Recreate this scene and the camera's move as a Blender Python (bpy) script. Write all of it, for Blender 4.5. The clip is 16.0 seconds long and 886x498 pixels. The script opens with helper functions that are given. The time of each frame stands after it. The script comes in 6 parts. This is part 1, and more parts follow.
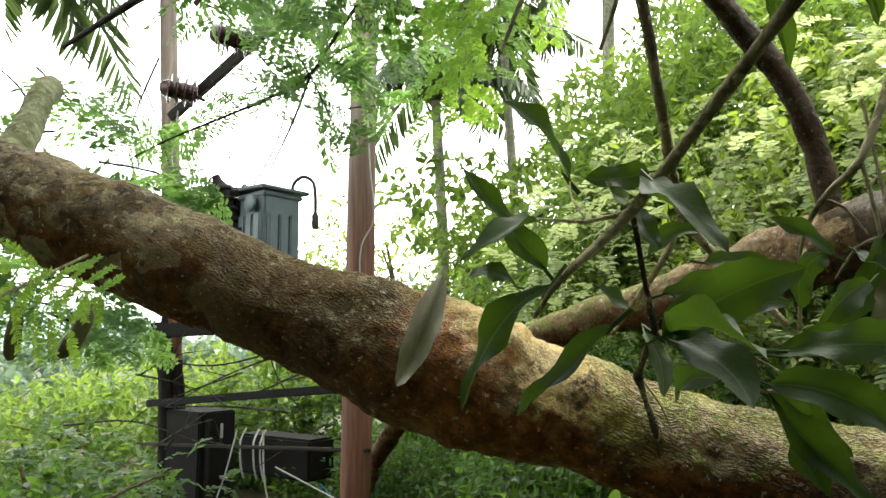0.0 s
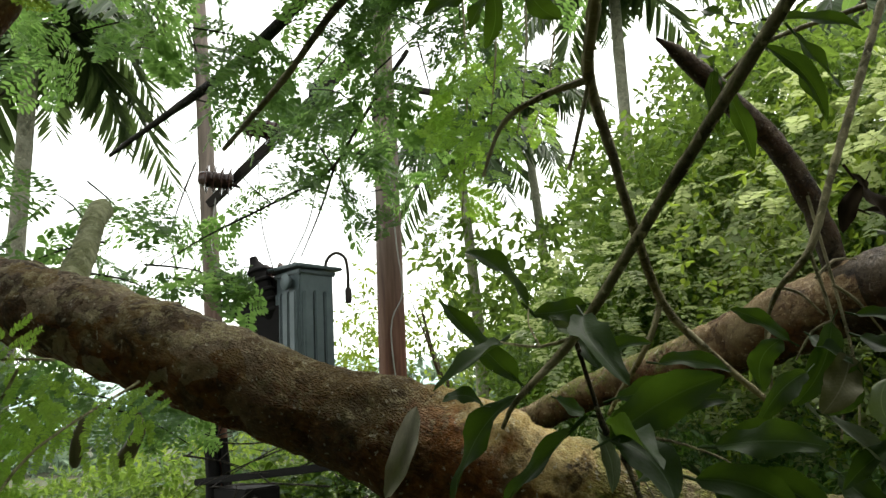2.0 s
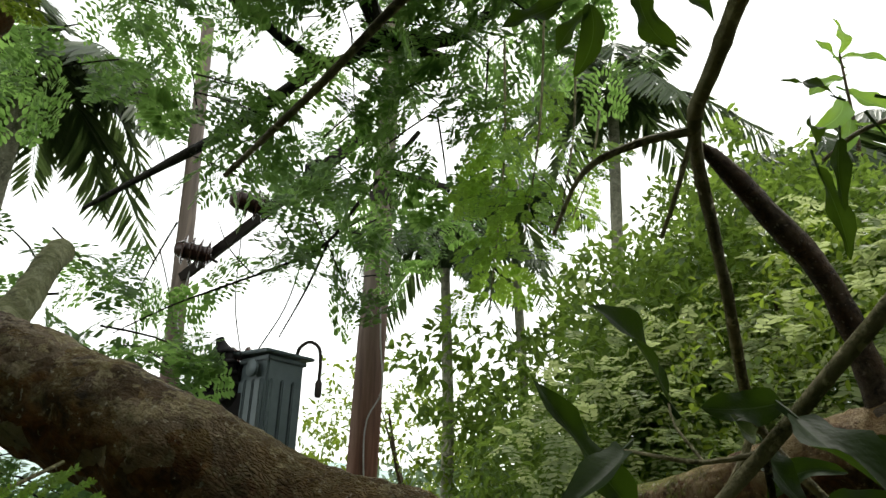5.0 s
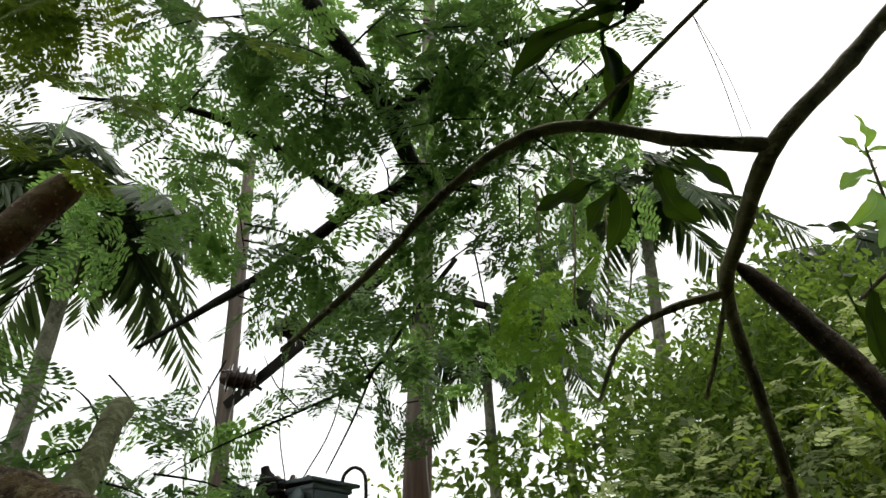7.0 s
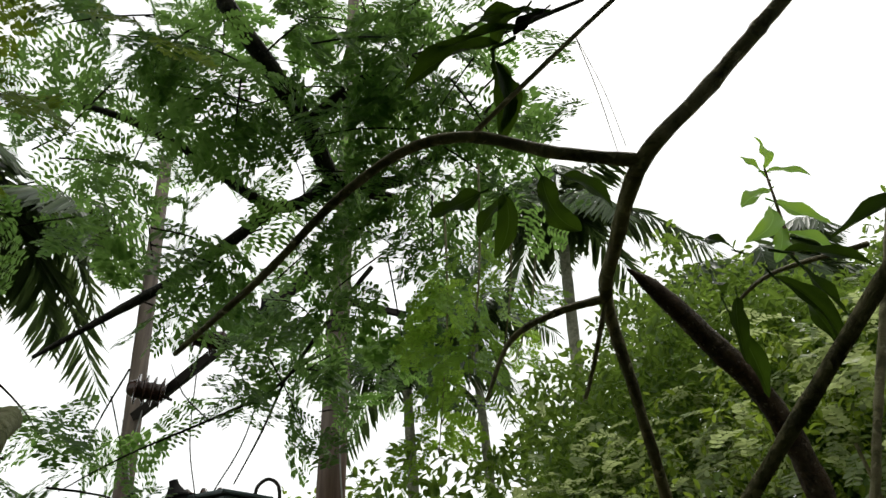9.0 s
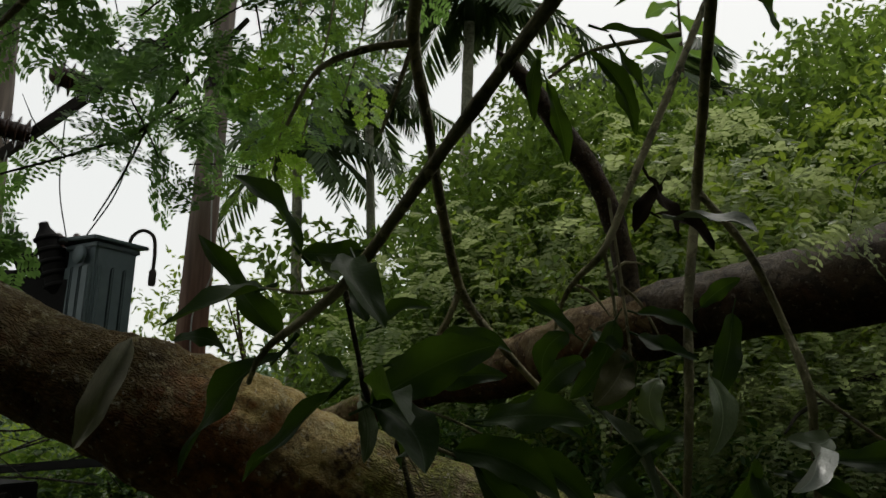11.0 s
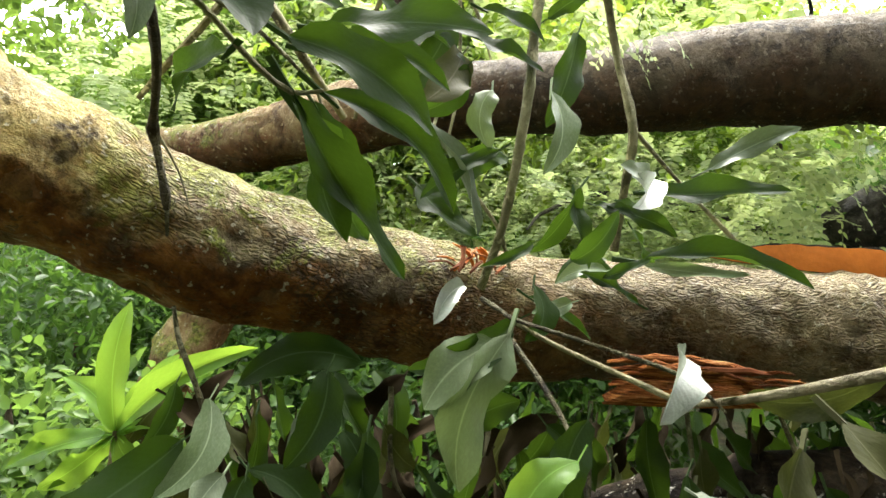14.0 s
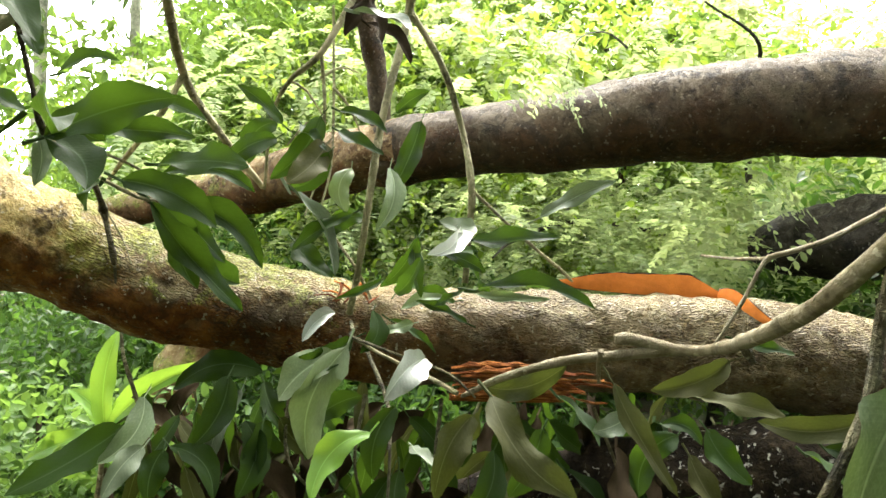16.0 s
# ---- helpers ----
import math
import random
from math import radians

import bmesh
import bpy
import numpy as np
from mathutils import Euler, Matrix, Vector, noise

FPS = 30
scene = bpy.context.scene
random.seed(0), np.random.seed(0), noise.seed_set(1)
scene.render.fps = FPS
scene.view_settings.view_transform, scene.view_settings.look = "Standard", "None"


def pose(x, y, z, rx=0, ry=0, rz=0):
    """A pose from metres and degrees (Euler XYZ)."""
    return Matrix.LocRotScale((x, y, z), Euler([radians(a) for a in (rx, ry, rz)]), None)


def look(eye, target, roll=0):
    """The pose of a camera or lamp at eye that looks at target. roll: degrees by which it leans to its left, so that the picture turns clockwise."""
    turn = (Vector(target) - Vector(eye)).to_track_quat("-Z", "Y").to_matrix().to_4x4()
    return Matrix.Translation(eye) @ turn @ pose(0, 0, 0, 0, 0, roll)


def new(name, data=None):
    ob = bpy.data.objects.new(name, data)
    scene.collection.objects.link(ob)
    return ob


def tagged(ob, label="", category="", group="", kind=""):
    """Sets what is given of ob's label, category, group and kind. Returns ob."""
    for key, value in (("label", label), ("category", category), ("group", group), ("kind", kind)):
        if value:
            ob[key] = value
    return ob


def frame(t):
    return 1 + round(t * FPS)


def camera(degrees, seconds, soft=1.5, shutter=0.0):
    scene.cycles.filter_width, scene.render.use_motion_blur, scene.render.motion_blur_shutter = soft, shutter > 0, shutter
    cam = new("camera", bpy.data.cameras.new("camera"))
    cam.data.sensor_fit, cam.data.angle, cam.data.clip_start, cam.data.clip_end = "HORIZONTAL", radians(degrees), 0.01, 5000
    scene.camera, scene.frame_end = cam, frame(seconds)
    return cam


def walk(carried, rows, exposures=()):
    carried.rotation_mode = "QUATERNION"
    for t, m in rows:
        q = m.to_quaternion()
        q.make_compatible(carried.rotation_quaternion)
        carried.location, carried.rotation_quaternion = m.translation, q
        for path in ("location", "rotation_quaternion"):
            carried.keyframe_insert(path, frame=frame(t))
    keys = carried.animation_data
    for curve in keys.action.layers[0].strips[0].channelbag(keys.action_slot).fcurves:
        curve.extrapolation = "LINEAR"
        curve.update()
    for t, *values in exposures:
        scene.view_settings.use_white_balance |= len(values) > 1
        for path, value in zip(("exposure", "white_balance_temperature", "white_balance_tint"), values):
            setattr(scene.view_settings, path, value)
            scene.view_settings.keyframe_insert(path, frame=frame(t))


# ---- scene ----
cam = camera(65.8, 16.0)
PATH = [
    (0, (0.066, 0.0, 1.491), (-0.01, 1.978, 1.778), -0.7),
    (0.5, (0.077, -0.042, 1.511), (-0.148, 1.921, 1.816), -2.4),
    (1, (0.106, -0.1, 1.537), (-0.159, 1.855, 1.87), -3.8),
    (1.5, (0.13, -0.16, 1.549), (-0.17, 1.783, 1.92), -3.4),
    (2, (0.175, -0.217, 1.566), (-0.001, 1.724, 2.018), -3.7),
    (2.5, (0.254, -0.215, 1.554), (0.273, 1.738, 1.985), -3.8),
    (3, (0.278, -0.172, 1.51), (0.433, 1.801, 1.803), -2.0),
    (3.5, (0.238, -0.073, 1.501), (0.475, 1.894, 1.773), -0.4),
    (4, (0.113, 0.062, 1.495), (0.276, 2.031, 1.806), 1.3),
    (4.5, (0.011, 0.134, 1.509), (0.071, 2.096, 1.889), 0.8),
    (5, (-0.015, 0.149, 1.587), (-0.097, 2.003, 2.334), 1.3),
    (7.5, (-0.026, 0.006, 1.679), (-0.207, 1.717, 2.697), -0.2),
    (8, (-0.004, 0.023, 1.673), (-0.125, 1.731, 2.707), -1.2),
    (8.2, (0.003, 0.032, 1.665), (-0.071, 1.733, 2.714), -1.5),
    (10.3, (0.203, -0.073, 1.598), (0.342, 1.739, 2.433), -3.6),
    (10.5, (0.238, -0.054, 1.573), (0.443, 1.791, 2.316), -2.0),
    (11, (0.259, -0.067, 1.486), (0.566, 1.851, 1.964), 0.3),
    (11.5, (0.15, 0.052, 1.351), (0.511, 2.005, 1.586), 3.3),
    (12, (0.061, 0.258, 1.277), (0.559, 2.194, 1.36), 6.3),
    (12.5, (0.109, 0.353, 1.294), (0.928, 2.176, 1.374), 6.7),
    (13, (0.147, 0.414, 1.281), (1.135, 2.153, 1.322), 6.0),
    (13.5, (0.203, 0.413, 1.26), (1.306, 2.082, 1.221), 5.6),
    (14, (0.246, 0.292, 1.283), (1.296, 1.994, 1.283), 5.2),
    (14.5, (0.351, 0.054, 1.327), (1.395, 1.759, 1.332), 5.9),
    (15, (0.374, -0.109, 1.352), (1.318, 1.653, 1.429), 4.3),
    (15.5, (0.373, -0.203, 1.361), (1.28, 1.579, 1.425), 3.9),
    (16, (0.38, -0.272, 1.345), (1.303, 1.501, 1.4), 3.6),
]
EXPOSURES = [(0.0, 0.7), (0.5, 0.22), (1.0, -0.12), (1.5, -0.2), (2.5, -0.38), (3.5, -0.7), (4.5, -0.55), (5.0, -0.75), (7.5, -1.2), (8.2, -1.2), (10.3, -1.68), (11.0, -1.88), (11.5, -1.0), (12.0, 0.32), (12.5, 0.6), (13.0, 1.15), (13.5, 1.42), (14.0, 1.75), (14.5, 1.9), (16.0, 1.97)]
walk(cam, [(t, look(eye, target, roll)) for t, eye, target, roll in PATH], EXPOSURES)

# ---- light: a bright overcast sky ----
world = bpy.data.worlds.new("overcast_sky")
scene.world = world
world.use_nodes = True
wn, wl = world.node_tree.nodes, world.node_tree.links
sky = wn.new("ShaderNodeTexSky")
sky.sky_type, sky.sun_disc = "NISHITA", False
sky.sun_elevation, sky.sun_rotation = radians(58), radians(40)
sky.air_density, sky.dust_density = 1.0, 4.0
white = wn.new("ShaderNodeMix")
white.data_type = "RGBA"
white.inputs[0].default_value = 0.72
white.inputs[7].default_value = (28.2, 28.5, 27.5, 1)
wl.new(sky.outputs[0], white.inputs[6])
wl.new(white.outputs[2], wn["Background"].inputs[0])
wn["Background"].inputs[1].default_value = 0.15
sun = new("sun", bpy.data.lights.new("sun", "SUN"))
sun.data.energy, sun.data.angle, sun.data.color = 2.6, radians(12), (1.0, 0.97, 0.9)
sun.matrix_world = look((3.5, 5, 10), (0, 0, 0))


# ---- materials ----
class Mat:
    """A node material with a few shortcuts."""

    def __init__(self, name, rough=0.6, spec=0.4):
        self.m = bpy.data.materials.new(name)
        self.m.use_nodes = True
        self.n, self.l = self.m.node_tree.nodes, self.m.node_tree.links
        self.b = self.n["Principled BSDF"]
        self.b.inputs["Roughness"].default_value = rough
        self.b.inputs["Specular IOR Level"].default_value = spec

    def put(self, value, into):
        if hasattr(value, "links"):
            self.l.new(value, into)
        else:
            into.default_value = value

    def coord(self, which="Object"):
        return self.n.new("ShaderNodeTexCoord").outputs[which]

    def scaled(self, vec, scale):
        a = self.n.new("ShaderNodeMapping")
        a.inputs["Scale"].default_value = scale
        self.put(vec, a.inputs["Vector"])
        return a.outputs[0]

    def noise(self, vec, scale, detail=5, rough=0.6, warp=0.0):
        a = self.n.new("ShaderNodeTexNoise")
        a.inputs["Scale"].default_value, a.inputs["Detail"].default_value = scale, detail
        a.inputs["Roughness"].default_value, a.inputs["Distortion"].default_value = rough, warp
        self.put(vec, a.inputs["Vector"])
        return a.outputs[0]

    def voronoi(self, vec, scale, feature="F1"):
        a = self.n.new("ShaderNodeTexVoronoi")
        a.feature = feature
        a.inputs["Scale"].default_value = scale
        self.put(vec, a.inputs["Vector"])
        return a.outputs[0]

    def ramp(self, fac, *stops):
        a = self.n.new("ShaderNodeValToRGB")
        while len(a.color_ramp.elements) < len(stops):
            a.color_ramp.elements.new(0.5)
        for e, (p, c) in zip(a.color_ramp.elements, stops):
            e.position, e.color = p, (*c, 1) if len(c) == 3 else c
        self.put(fac, a.inputs[0])
        return a.outputs[0]

    def grey(self, fac, low, high):
        a = self.n.new("ShaderNodeMapRange")
        a.inputs[1].default_value, a.inputs[2].default_value = low, high
        self.put(fac, a.inputs[0])
        return a.outputs[0]

    def mix(self, fac, a, b, how="MIX"):
        x = self.n.new("ShaderNodeMix")
        x.data_type, x.blend_type = "RGBA", how
        self.put(fac, x.inputs[0])
        for v, i in ((a, 6), (b, 7)):
            self.put((*v, 1) if isinstance(v, tuple) and len(v) == 3 else v, x.inputs[i])
        return x.outputs[2]

    def math(self, how, a, b=0.0):
        x = self.n.new("ShaderNodeMath")
        x.operation = how
        self.put(a, x.inputs[0]), self.put(b, x.inputs[1])
        return x.outputs[0]

    def color(self, c):
        self.put((*c, 1) if isinstance(c, tuple) else c, self.b.inputs["Base Color"])
        return self

    def bump(self, height, strength=0.5, distance=0.01):
        a = self.n.new("ShaderNodeBump")
        a.inputs["Strength"].default_value, a.inputs["Distance"].default_value = strength, distance
        self.put(height, a.inputs["Height"])
        self.l.new(a.outputs[0], self.b.inputs["Normal"])
        return self

    def rough(self, r):
        self.put(r, self.b.inputs["Roughness"])
        return self

    def glow(self, color, amount):
        """Lets light through, as leaves do."""
        t, x = self.n.new("ShaderNodeBsdfTranslucent"), self.n.new("ShaderNodeMixShader")
        self.put((*color, 1) if isinstance(color, tuple) else color, t.inputs[0])
        x.inputs[0].default_value = amount
        self.l.new(self.b.outputs[0], x.inputs[1])
        self.l.new(t.outputs[0], x.inputs[2])
        self.l.new(x.outputs[0], self.n["Material Output"].inputs[0])
        return self


def bark(name, dark, mid, pale, moss=0.0, red=None, ring=85.0, deep=1.0):
    """Wrinkled, blotched bark: u runs round the limb, v along it, in metres."""
    m = Mat(name, 0.75, 0.12)
    uv, ob = m.coord("UV"), m.coord("Object")
    big, mid_n, fine = m.noise(ob, 4.5, 6, 0.65, 0.8), m.noise(ob, 17.0, 7, 0.7, 0.7), m.noise(ob, 75.0, 5, 0.7)
    wrinkle = m.noise(m.scaled(uv, (ring, ring * 0.36, 1)), 1.0, 5, 0.65, 1.8)
    pimple = m.math("SUBTRACT", 1.0, m.voronoi(m.mix(0.35, ob, m.noise(ob, 20.0, 3)), ring * 1.5))
    where = m.grey(m.noise(ob, 3.1, 3), 0.42, 0.56)
    relief = m.math("ADD", m.math("MULTIPLY", wrinkle, m.math("ADD", 0.25, where)), m.math("MULTIPLY", pimple, m.math("SUBTRACT", 0.26, m.math("MULTIPLY", where, 0.12))))
    crease = m.grey(wrinkle, 0.30, 0.46)
    tone = m.math("ADD", m.math("MULTIPLY", big, 0.5), m.math("ADD", m.math("MULTIPLY", mid_n, 0.38), m.math("MULTIPLY", fine, 0.12)))
    c = m.ramp(tone, (0.42, dark), (0.46, mid), (0.51, tuple((a + b) / 2 for a, b in zip(mid, pale))), (0.57, pale))
    up = m.n.new("ShaderNodeSeparateXYZ")
    m.l.new(m.n.new("ShaderNodeNewGeometry").outputs["Normal"], up.inputs[0])
    if red:
        stain = m.grey(m.math("ADD", m.math("MULTIPLY", up.outputs[2], -0.22), m.noise(ob, 3.4, 6, 0.65, 0.5)), 0.44, 0.66)
        c = m.mix(m.math("MULTIPLY", stain, 0.85), c, m.mix(m.grey(mid_n, 0.40, 0.6), tuple(v * 0.45 for v in red), red))
    lichen = m.math("MULTIPLY", m.grey(m.noise(ob, 13.0, 8, 0.75, 0.8), 0.50, 0.57), m.grey(m.math("ADD", up.outputs[2], m.noise(ob, 2.3, 3)), 0.30, 1.0))
    c = m.mix(m.math("MULTIPLY", lichen, 0.8), c, tuple(min(1, v * 1.35 + 0.03) for v in pale))
    blot = m.grey(m.noise(ob, 8.0, 7, 0.72, 0.9), 0.54, 0.60)
    c = m.mix(m.math("MULTIPLY", blot, 0.6), c, dark)
    c = m.mix(m.math("MULTIPLY", m.math("SUBTRACT", 1.0, crease), 0.3), c, dark)
    speck = m.grey(m.noise(ob, 48.0, 3, 0.5), 0.63, 0.68)
    c = m.mix(m.math("MULTIPLY", speck, 0.75), c, tuple(min(1, v * 1.5 + 0.04) for v in pale))
    if moss:
        sep = m.n.new("ShaderNodeSeparateXYZ")
        m.l.new(ob, sep.inputs[0])
        here = m.math("MULTIPLY", m.grey(sep.outputs[0], 0.22, 0.45), m.math("SUBTRACT", 1.0, m.grey(sep.outputs[0], 1.0, 1.25)))
        patch = m.grey(m.math("ADD", m.noise(ob, 11.0, 7, 0.75), m.math("MULTIPLY", up.outputs[2], 0.16)), 0.52, 0.60)
        c = m.mix(m.math("MULTIPLY", m.math("MULTIPLY", patch, here), 0.85), c, m.mix(m.grey(fine, 0.35, 0.65), (0.060, 0.075, 0.010), (0.30, 0.31, 0.06)))
        dots = m.math("MULTIPLY", m.grey(m.noise(ob, 30.0, 6, 0.7), 0.59, 0.63), here)
        c = m.mix(m.math("MULTIPLY", dots, m.grey(up.outputs[2], 0.0, 0.6)), c, (0.50, 0.46, 0.33))
    m.color(c)
    m.rough(m.math("ADD", 0.35, m.math("MULTIPLY", fine, 0.5)))
    h = m.math("ADD", relief, m.math("ADD", m.math("MULTIPLY", fine, 0.45), m.math("MULTIPLY", mid_n, 1.1)))
    m.bump(h, 1.0, 0.024 * deep)
    return m.m


def trunk_bark():
    """Bark of the near trunk: grey-tan over rust, plated at one end, rippled along the limb, mossy past the sag."""
    m = Mat("grey_tan_rippled_bark", 0.6, 0.13)
    uv, ob = m.coord("UV"), m.coord("Object")
    sep, nrm = m.n.new("ShaderNodeSeparateXYZ"), m.n.new("ShaderNodeSeparateXYZ")
    m.l.new(ob, sep.inputs[0])
    m.l.new(m.n.new("ShaderNodeNewGeometry").outputs["Normal"], nrm.inputs[0])
    along, up = sep.outputs[0], nrm.outputs[2]
    n3, n8, n20, n60 = m.noise(ob, 3.2, 4, 0.6, 0.4), m.noise(ob, 9.0, 6, 0.68, 0.6), m.noise(ob, 24.0, 6, 0.7, 0.5), m.noise(ob, 90.0, 4, 0.7)
    bend = m.n.new("ShaderNodeTexNoise")
    bend.inputs["Scale"].default_value, bend.inputs["Detail"].default_value = 20.0, 3
    m.l.new(ob, bend.inputs["Vector"])
    warp = m.mix(0.022, uv, bend.outputs["Color"], "ADD")
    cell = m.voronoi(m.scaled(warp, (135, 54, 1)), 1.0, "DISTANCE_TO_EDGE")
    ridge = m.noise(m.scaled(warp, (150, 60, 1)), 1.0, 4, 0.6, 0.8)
    fine = m.noise(m.scaled(uv, (260, 120, 1)), 1.0, 4, 0.65, 0.5)

    def span(low, full, end, none):
        """One between full and end along the limb, falling to nothing at low and none."""
        return m.math("MULTIPLY", m.grey(along, low, full), m.math("SUBTRACT", 1.0, m.grey(along, end, none)))

    left = m.math("SUBTRACT", 1.0, m.grey(along, -0.62, -0.42))
    waves, speckled, rippled = span(-0.66, -0.45, -0.12, 0.08), span(0.30, 0.42, 0.9, 1.15), m.grey(along, 1.0, 1.25)
    # grey-tan and taupe in soft patches
    tone = m.math("ADD", m.math("MULTIPLY", n3, 0.44), m.math("ADD", m.math("MULTIPLY", n8, 0.42), m.math("MULTIPLY", n20, 0.14)))
    c = m.ramp(tone, (0.42, (0.042, 0.025, 0.009)), (0.455, (0.098, 0.061, 0.021)), (0.505, (0.172, 0.115, 0.043)), (0.57, (0.290, 0.215, 0.090)))
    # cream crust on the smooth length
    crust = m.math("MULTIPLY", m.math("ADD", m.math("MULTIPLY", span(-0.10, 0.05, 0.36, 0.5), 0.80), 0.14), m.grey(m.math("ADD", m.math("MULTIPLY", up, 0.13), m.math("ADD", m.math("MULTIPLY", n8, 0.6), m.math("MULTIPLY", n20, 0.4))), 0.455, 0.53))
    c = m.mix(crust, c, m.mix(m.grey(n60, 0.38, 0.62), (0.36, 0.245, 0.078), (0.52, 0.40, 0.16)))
    # rust underneath, spread to darken the shaded flank, higher where the limb was bruised
    bruise = span(-0.16, -0.08, 0.02, 0.12)
    rust = m.grey(m.math("ADD", m.math("MULTIPLY", up, -0.30), m.math("ADD", m.math("MULTIPLY", n3, 0.55), m.math("ADD", m.math("MULTIPLY", n8, 0.45), m.math("SUBTRACT", m.math("MULTIPLY", bruise, 0.15), m.math("ADD", m.math("MULTIPLY", left, 0.05), m.math("MULTIPLY", span(-0.05, 0.1, 0.3, 0.45), 0.07)))))), 0.37, 0.52)
    beyond = m.grey(along, 1.15, 1.55)
    c = m.mix(m.math("MULTIPLY", rust, m.math("SUBTRACT", 0.92, m.math("MULTIPLY", beyond, 0.72))), c, m.ramp(m.math("ADD", m.math("MULTIPLY", n20, 0.6), m.math("MULTIPLY", n8, 0.4)), (0.40, (0.060, 0.018, 0.004)), (0.5, (0.165, 0.052, 0.009)), (0.60, (0.280, 0.110, 0.022))))
    # plates with edges of their own where the bark has flaked
    flake = m.n.new("ShaderNodeTexVoronoi")
    flake.inputs["Scale"].default_value = 13.0
    m.l.new(m.mix(0.06, ob, bend.outputs["Color"], "ADD"), flake.inputs["Vector"])
    pick = m.n.new("ShaderNodeSeparateColor")
    m.l.new(flake.outputs["Color"], pick.inputs[0])
    flaked = m.math("MULTIPLY", left, m.grey(m.math("ADD", m.math("MULTIPLY", up, 0.22), m.math("MULTIPLY", pick.outputs[0], 1.0)), 0.62, 0.66))
    c = m.mix(m.math("MULTIPLY", flaked, 0.78), c, m.mix(m.grey(n20, 0.4, 0.6), (0.030, 0.022, 0.016), (0.095, 0.070, 0.048)))
    pale = m.math("MULTIPLY", m.math("ADD", m.math("MULTIPLY", left, 0.8), 0.2), m.grey(m.math("ADD", m.math("MULTIPLY", pick.outputs[1], 0.7), m.math("MULTIPLY", n20, 0.6)), 0.78, 0.84))
    c = m.mix(m.math("MULTIPLY", pale, 0.6), c, (0.44, 0.35, 0.23))
    # dark scabs in clusters
    scab = m.noise(m.scaled(warp, (60, 38, 1)), 1.0, 5, 0.62, 0.4)
    often = m.grey(m.math("ADD", m.noise(ob, 6.5, 4, 0.6), m.math("MULTIPLY", bruise, 0.08)), 0.46, 0.60)
    c = m.mix(m.math("MULTIPLY", m.math("SUBTRACT", 1.0, m.grey(scab, 0.40, 0.44)), m.math("ADD", 0.08, m.math("MULTIPLY", often, 0.62))), c, (0.052, 0.030, 0.014))
    # ripples: relief shading painted into the colour, pale backs and dark creases
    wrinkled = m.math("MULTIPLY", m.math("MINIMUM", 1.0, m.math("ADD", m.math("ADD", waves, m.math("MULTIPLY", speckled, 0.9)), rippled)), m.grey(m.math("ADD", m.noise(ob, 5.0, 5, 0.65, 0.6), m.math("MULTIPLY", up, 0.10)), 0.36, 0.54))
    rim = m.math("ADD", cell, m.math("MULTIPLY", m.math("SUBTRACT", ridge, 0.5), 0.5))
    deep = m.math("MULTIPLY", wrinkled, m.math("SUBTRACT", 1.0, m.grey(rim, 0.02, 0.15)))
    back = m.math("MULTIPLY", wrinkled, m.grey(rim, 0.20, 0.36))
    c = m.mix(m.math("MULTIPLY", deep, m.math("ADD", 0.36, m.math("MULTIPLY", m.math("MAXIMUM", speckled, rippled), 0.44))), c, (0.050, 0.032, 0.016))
    c = m.mix(m.math("MULTIPLY", back, m.math("ADD", 0.22, m.math("MULTIPLY", m.math("MULTIPLY", speckled, m.grey(up, 0.1, 0.8)), 0.5))), c, (0.38, 0.31, 0.15))
    # red-brown bark, darkened for shade up to the sag; grey-taupe past the break
    brown = m.math("MULTIPLY", m.math("SUBTRACT", 1.0, m.grey(along, -0.22, 0.0)), m.grey(m.math("ADD", m.math("MULTIPLY", n3, 0.5), m.math("MULTIPLY", n8, 0.5)), 0.40, 0.56))
    c = m.mix(m.math("MULTIPLY", brown, 0.5), c, m.mix(m.grey(n20, 0.40, 0.60), (0.038, 0.017, 0.008), (0.110, 0.056, 0.026)))
    taupe = m.math("MULTIPLY", rippled, m.grey(m.math("ADD", m.math("MULTIPLY", n8, 0.6), m.math("MULTIPLY", ridge, 0.4)), 0.42, 0.56))
    c = m.mix(m.math("MULTIPLY", taupe, 0.6), c, (0.330, 0.275, 0.180))
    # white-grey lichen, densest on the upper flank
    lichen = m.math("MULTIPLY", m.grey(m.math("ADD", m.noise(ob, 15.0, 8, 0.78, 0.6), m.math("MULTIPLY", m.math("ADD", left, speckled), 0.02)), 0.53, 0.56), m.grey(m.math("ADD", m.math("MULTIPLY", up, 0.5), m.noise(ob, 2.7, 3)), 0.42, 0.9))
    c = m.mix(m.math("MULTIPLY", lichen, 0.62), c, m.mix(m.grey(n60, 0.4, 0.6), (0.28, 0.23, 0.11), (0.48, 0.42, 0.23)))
    # brown past the break: shade of the leaves, painted into the bark
    shadowed = m.math("MULTIPLY", m.math("SUBTRACT", m.grey(along, 0.75, 1.1), m.math("MULTIPLY", beyond, 0.7)), m.grey(m.math("ADD", m.math("MULTIPLY", up, -0.25), n8), 0.30, 0.55))
    c = m.mix(m.math("MULTIPLY", shadowed, 0.62), c, m.mix(m.grey(n20, 0.42, 0.58), (0.062, 0.024, 0.008), (0.165, 0.082, 0.030)))
    # moss along the top and one patch on the flank
    moss = m.math("MULTIPLY", span(0.24, 0.40, 0.85, 1.1), m.grey(m.math("ADD", m.noise(ob, 12.0, 7, 0.75, 0.4), m.math("MULTIPLY", up, 0.17)), 0.57, 0.63))
    spot = m.n.new("ShaderNodeVectorMath")
    spot.operation = "DISTANCE"
    m.l.new(ob, spot.inputs[0])
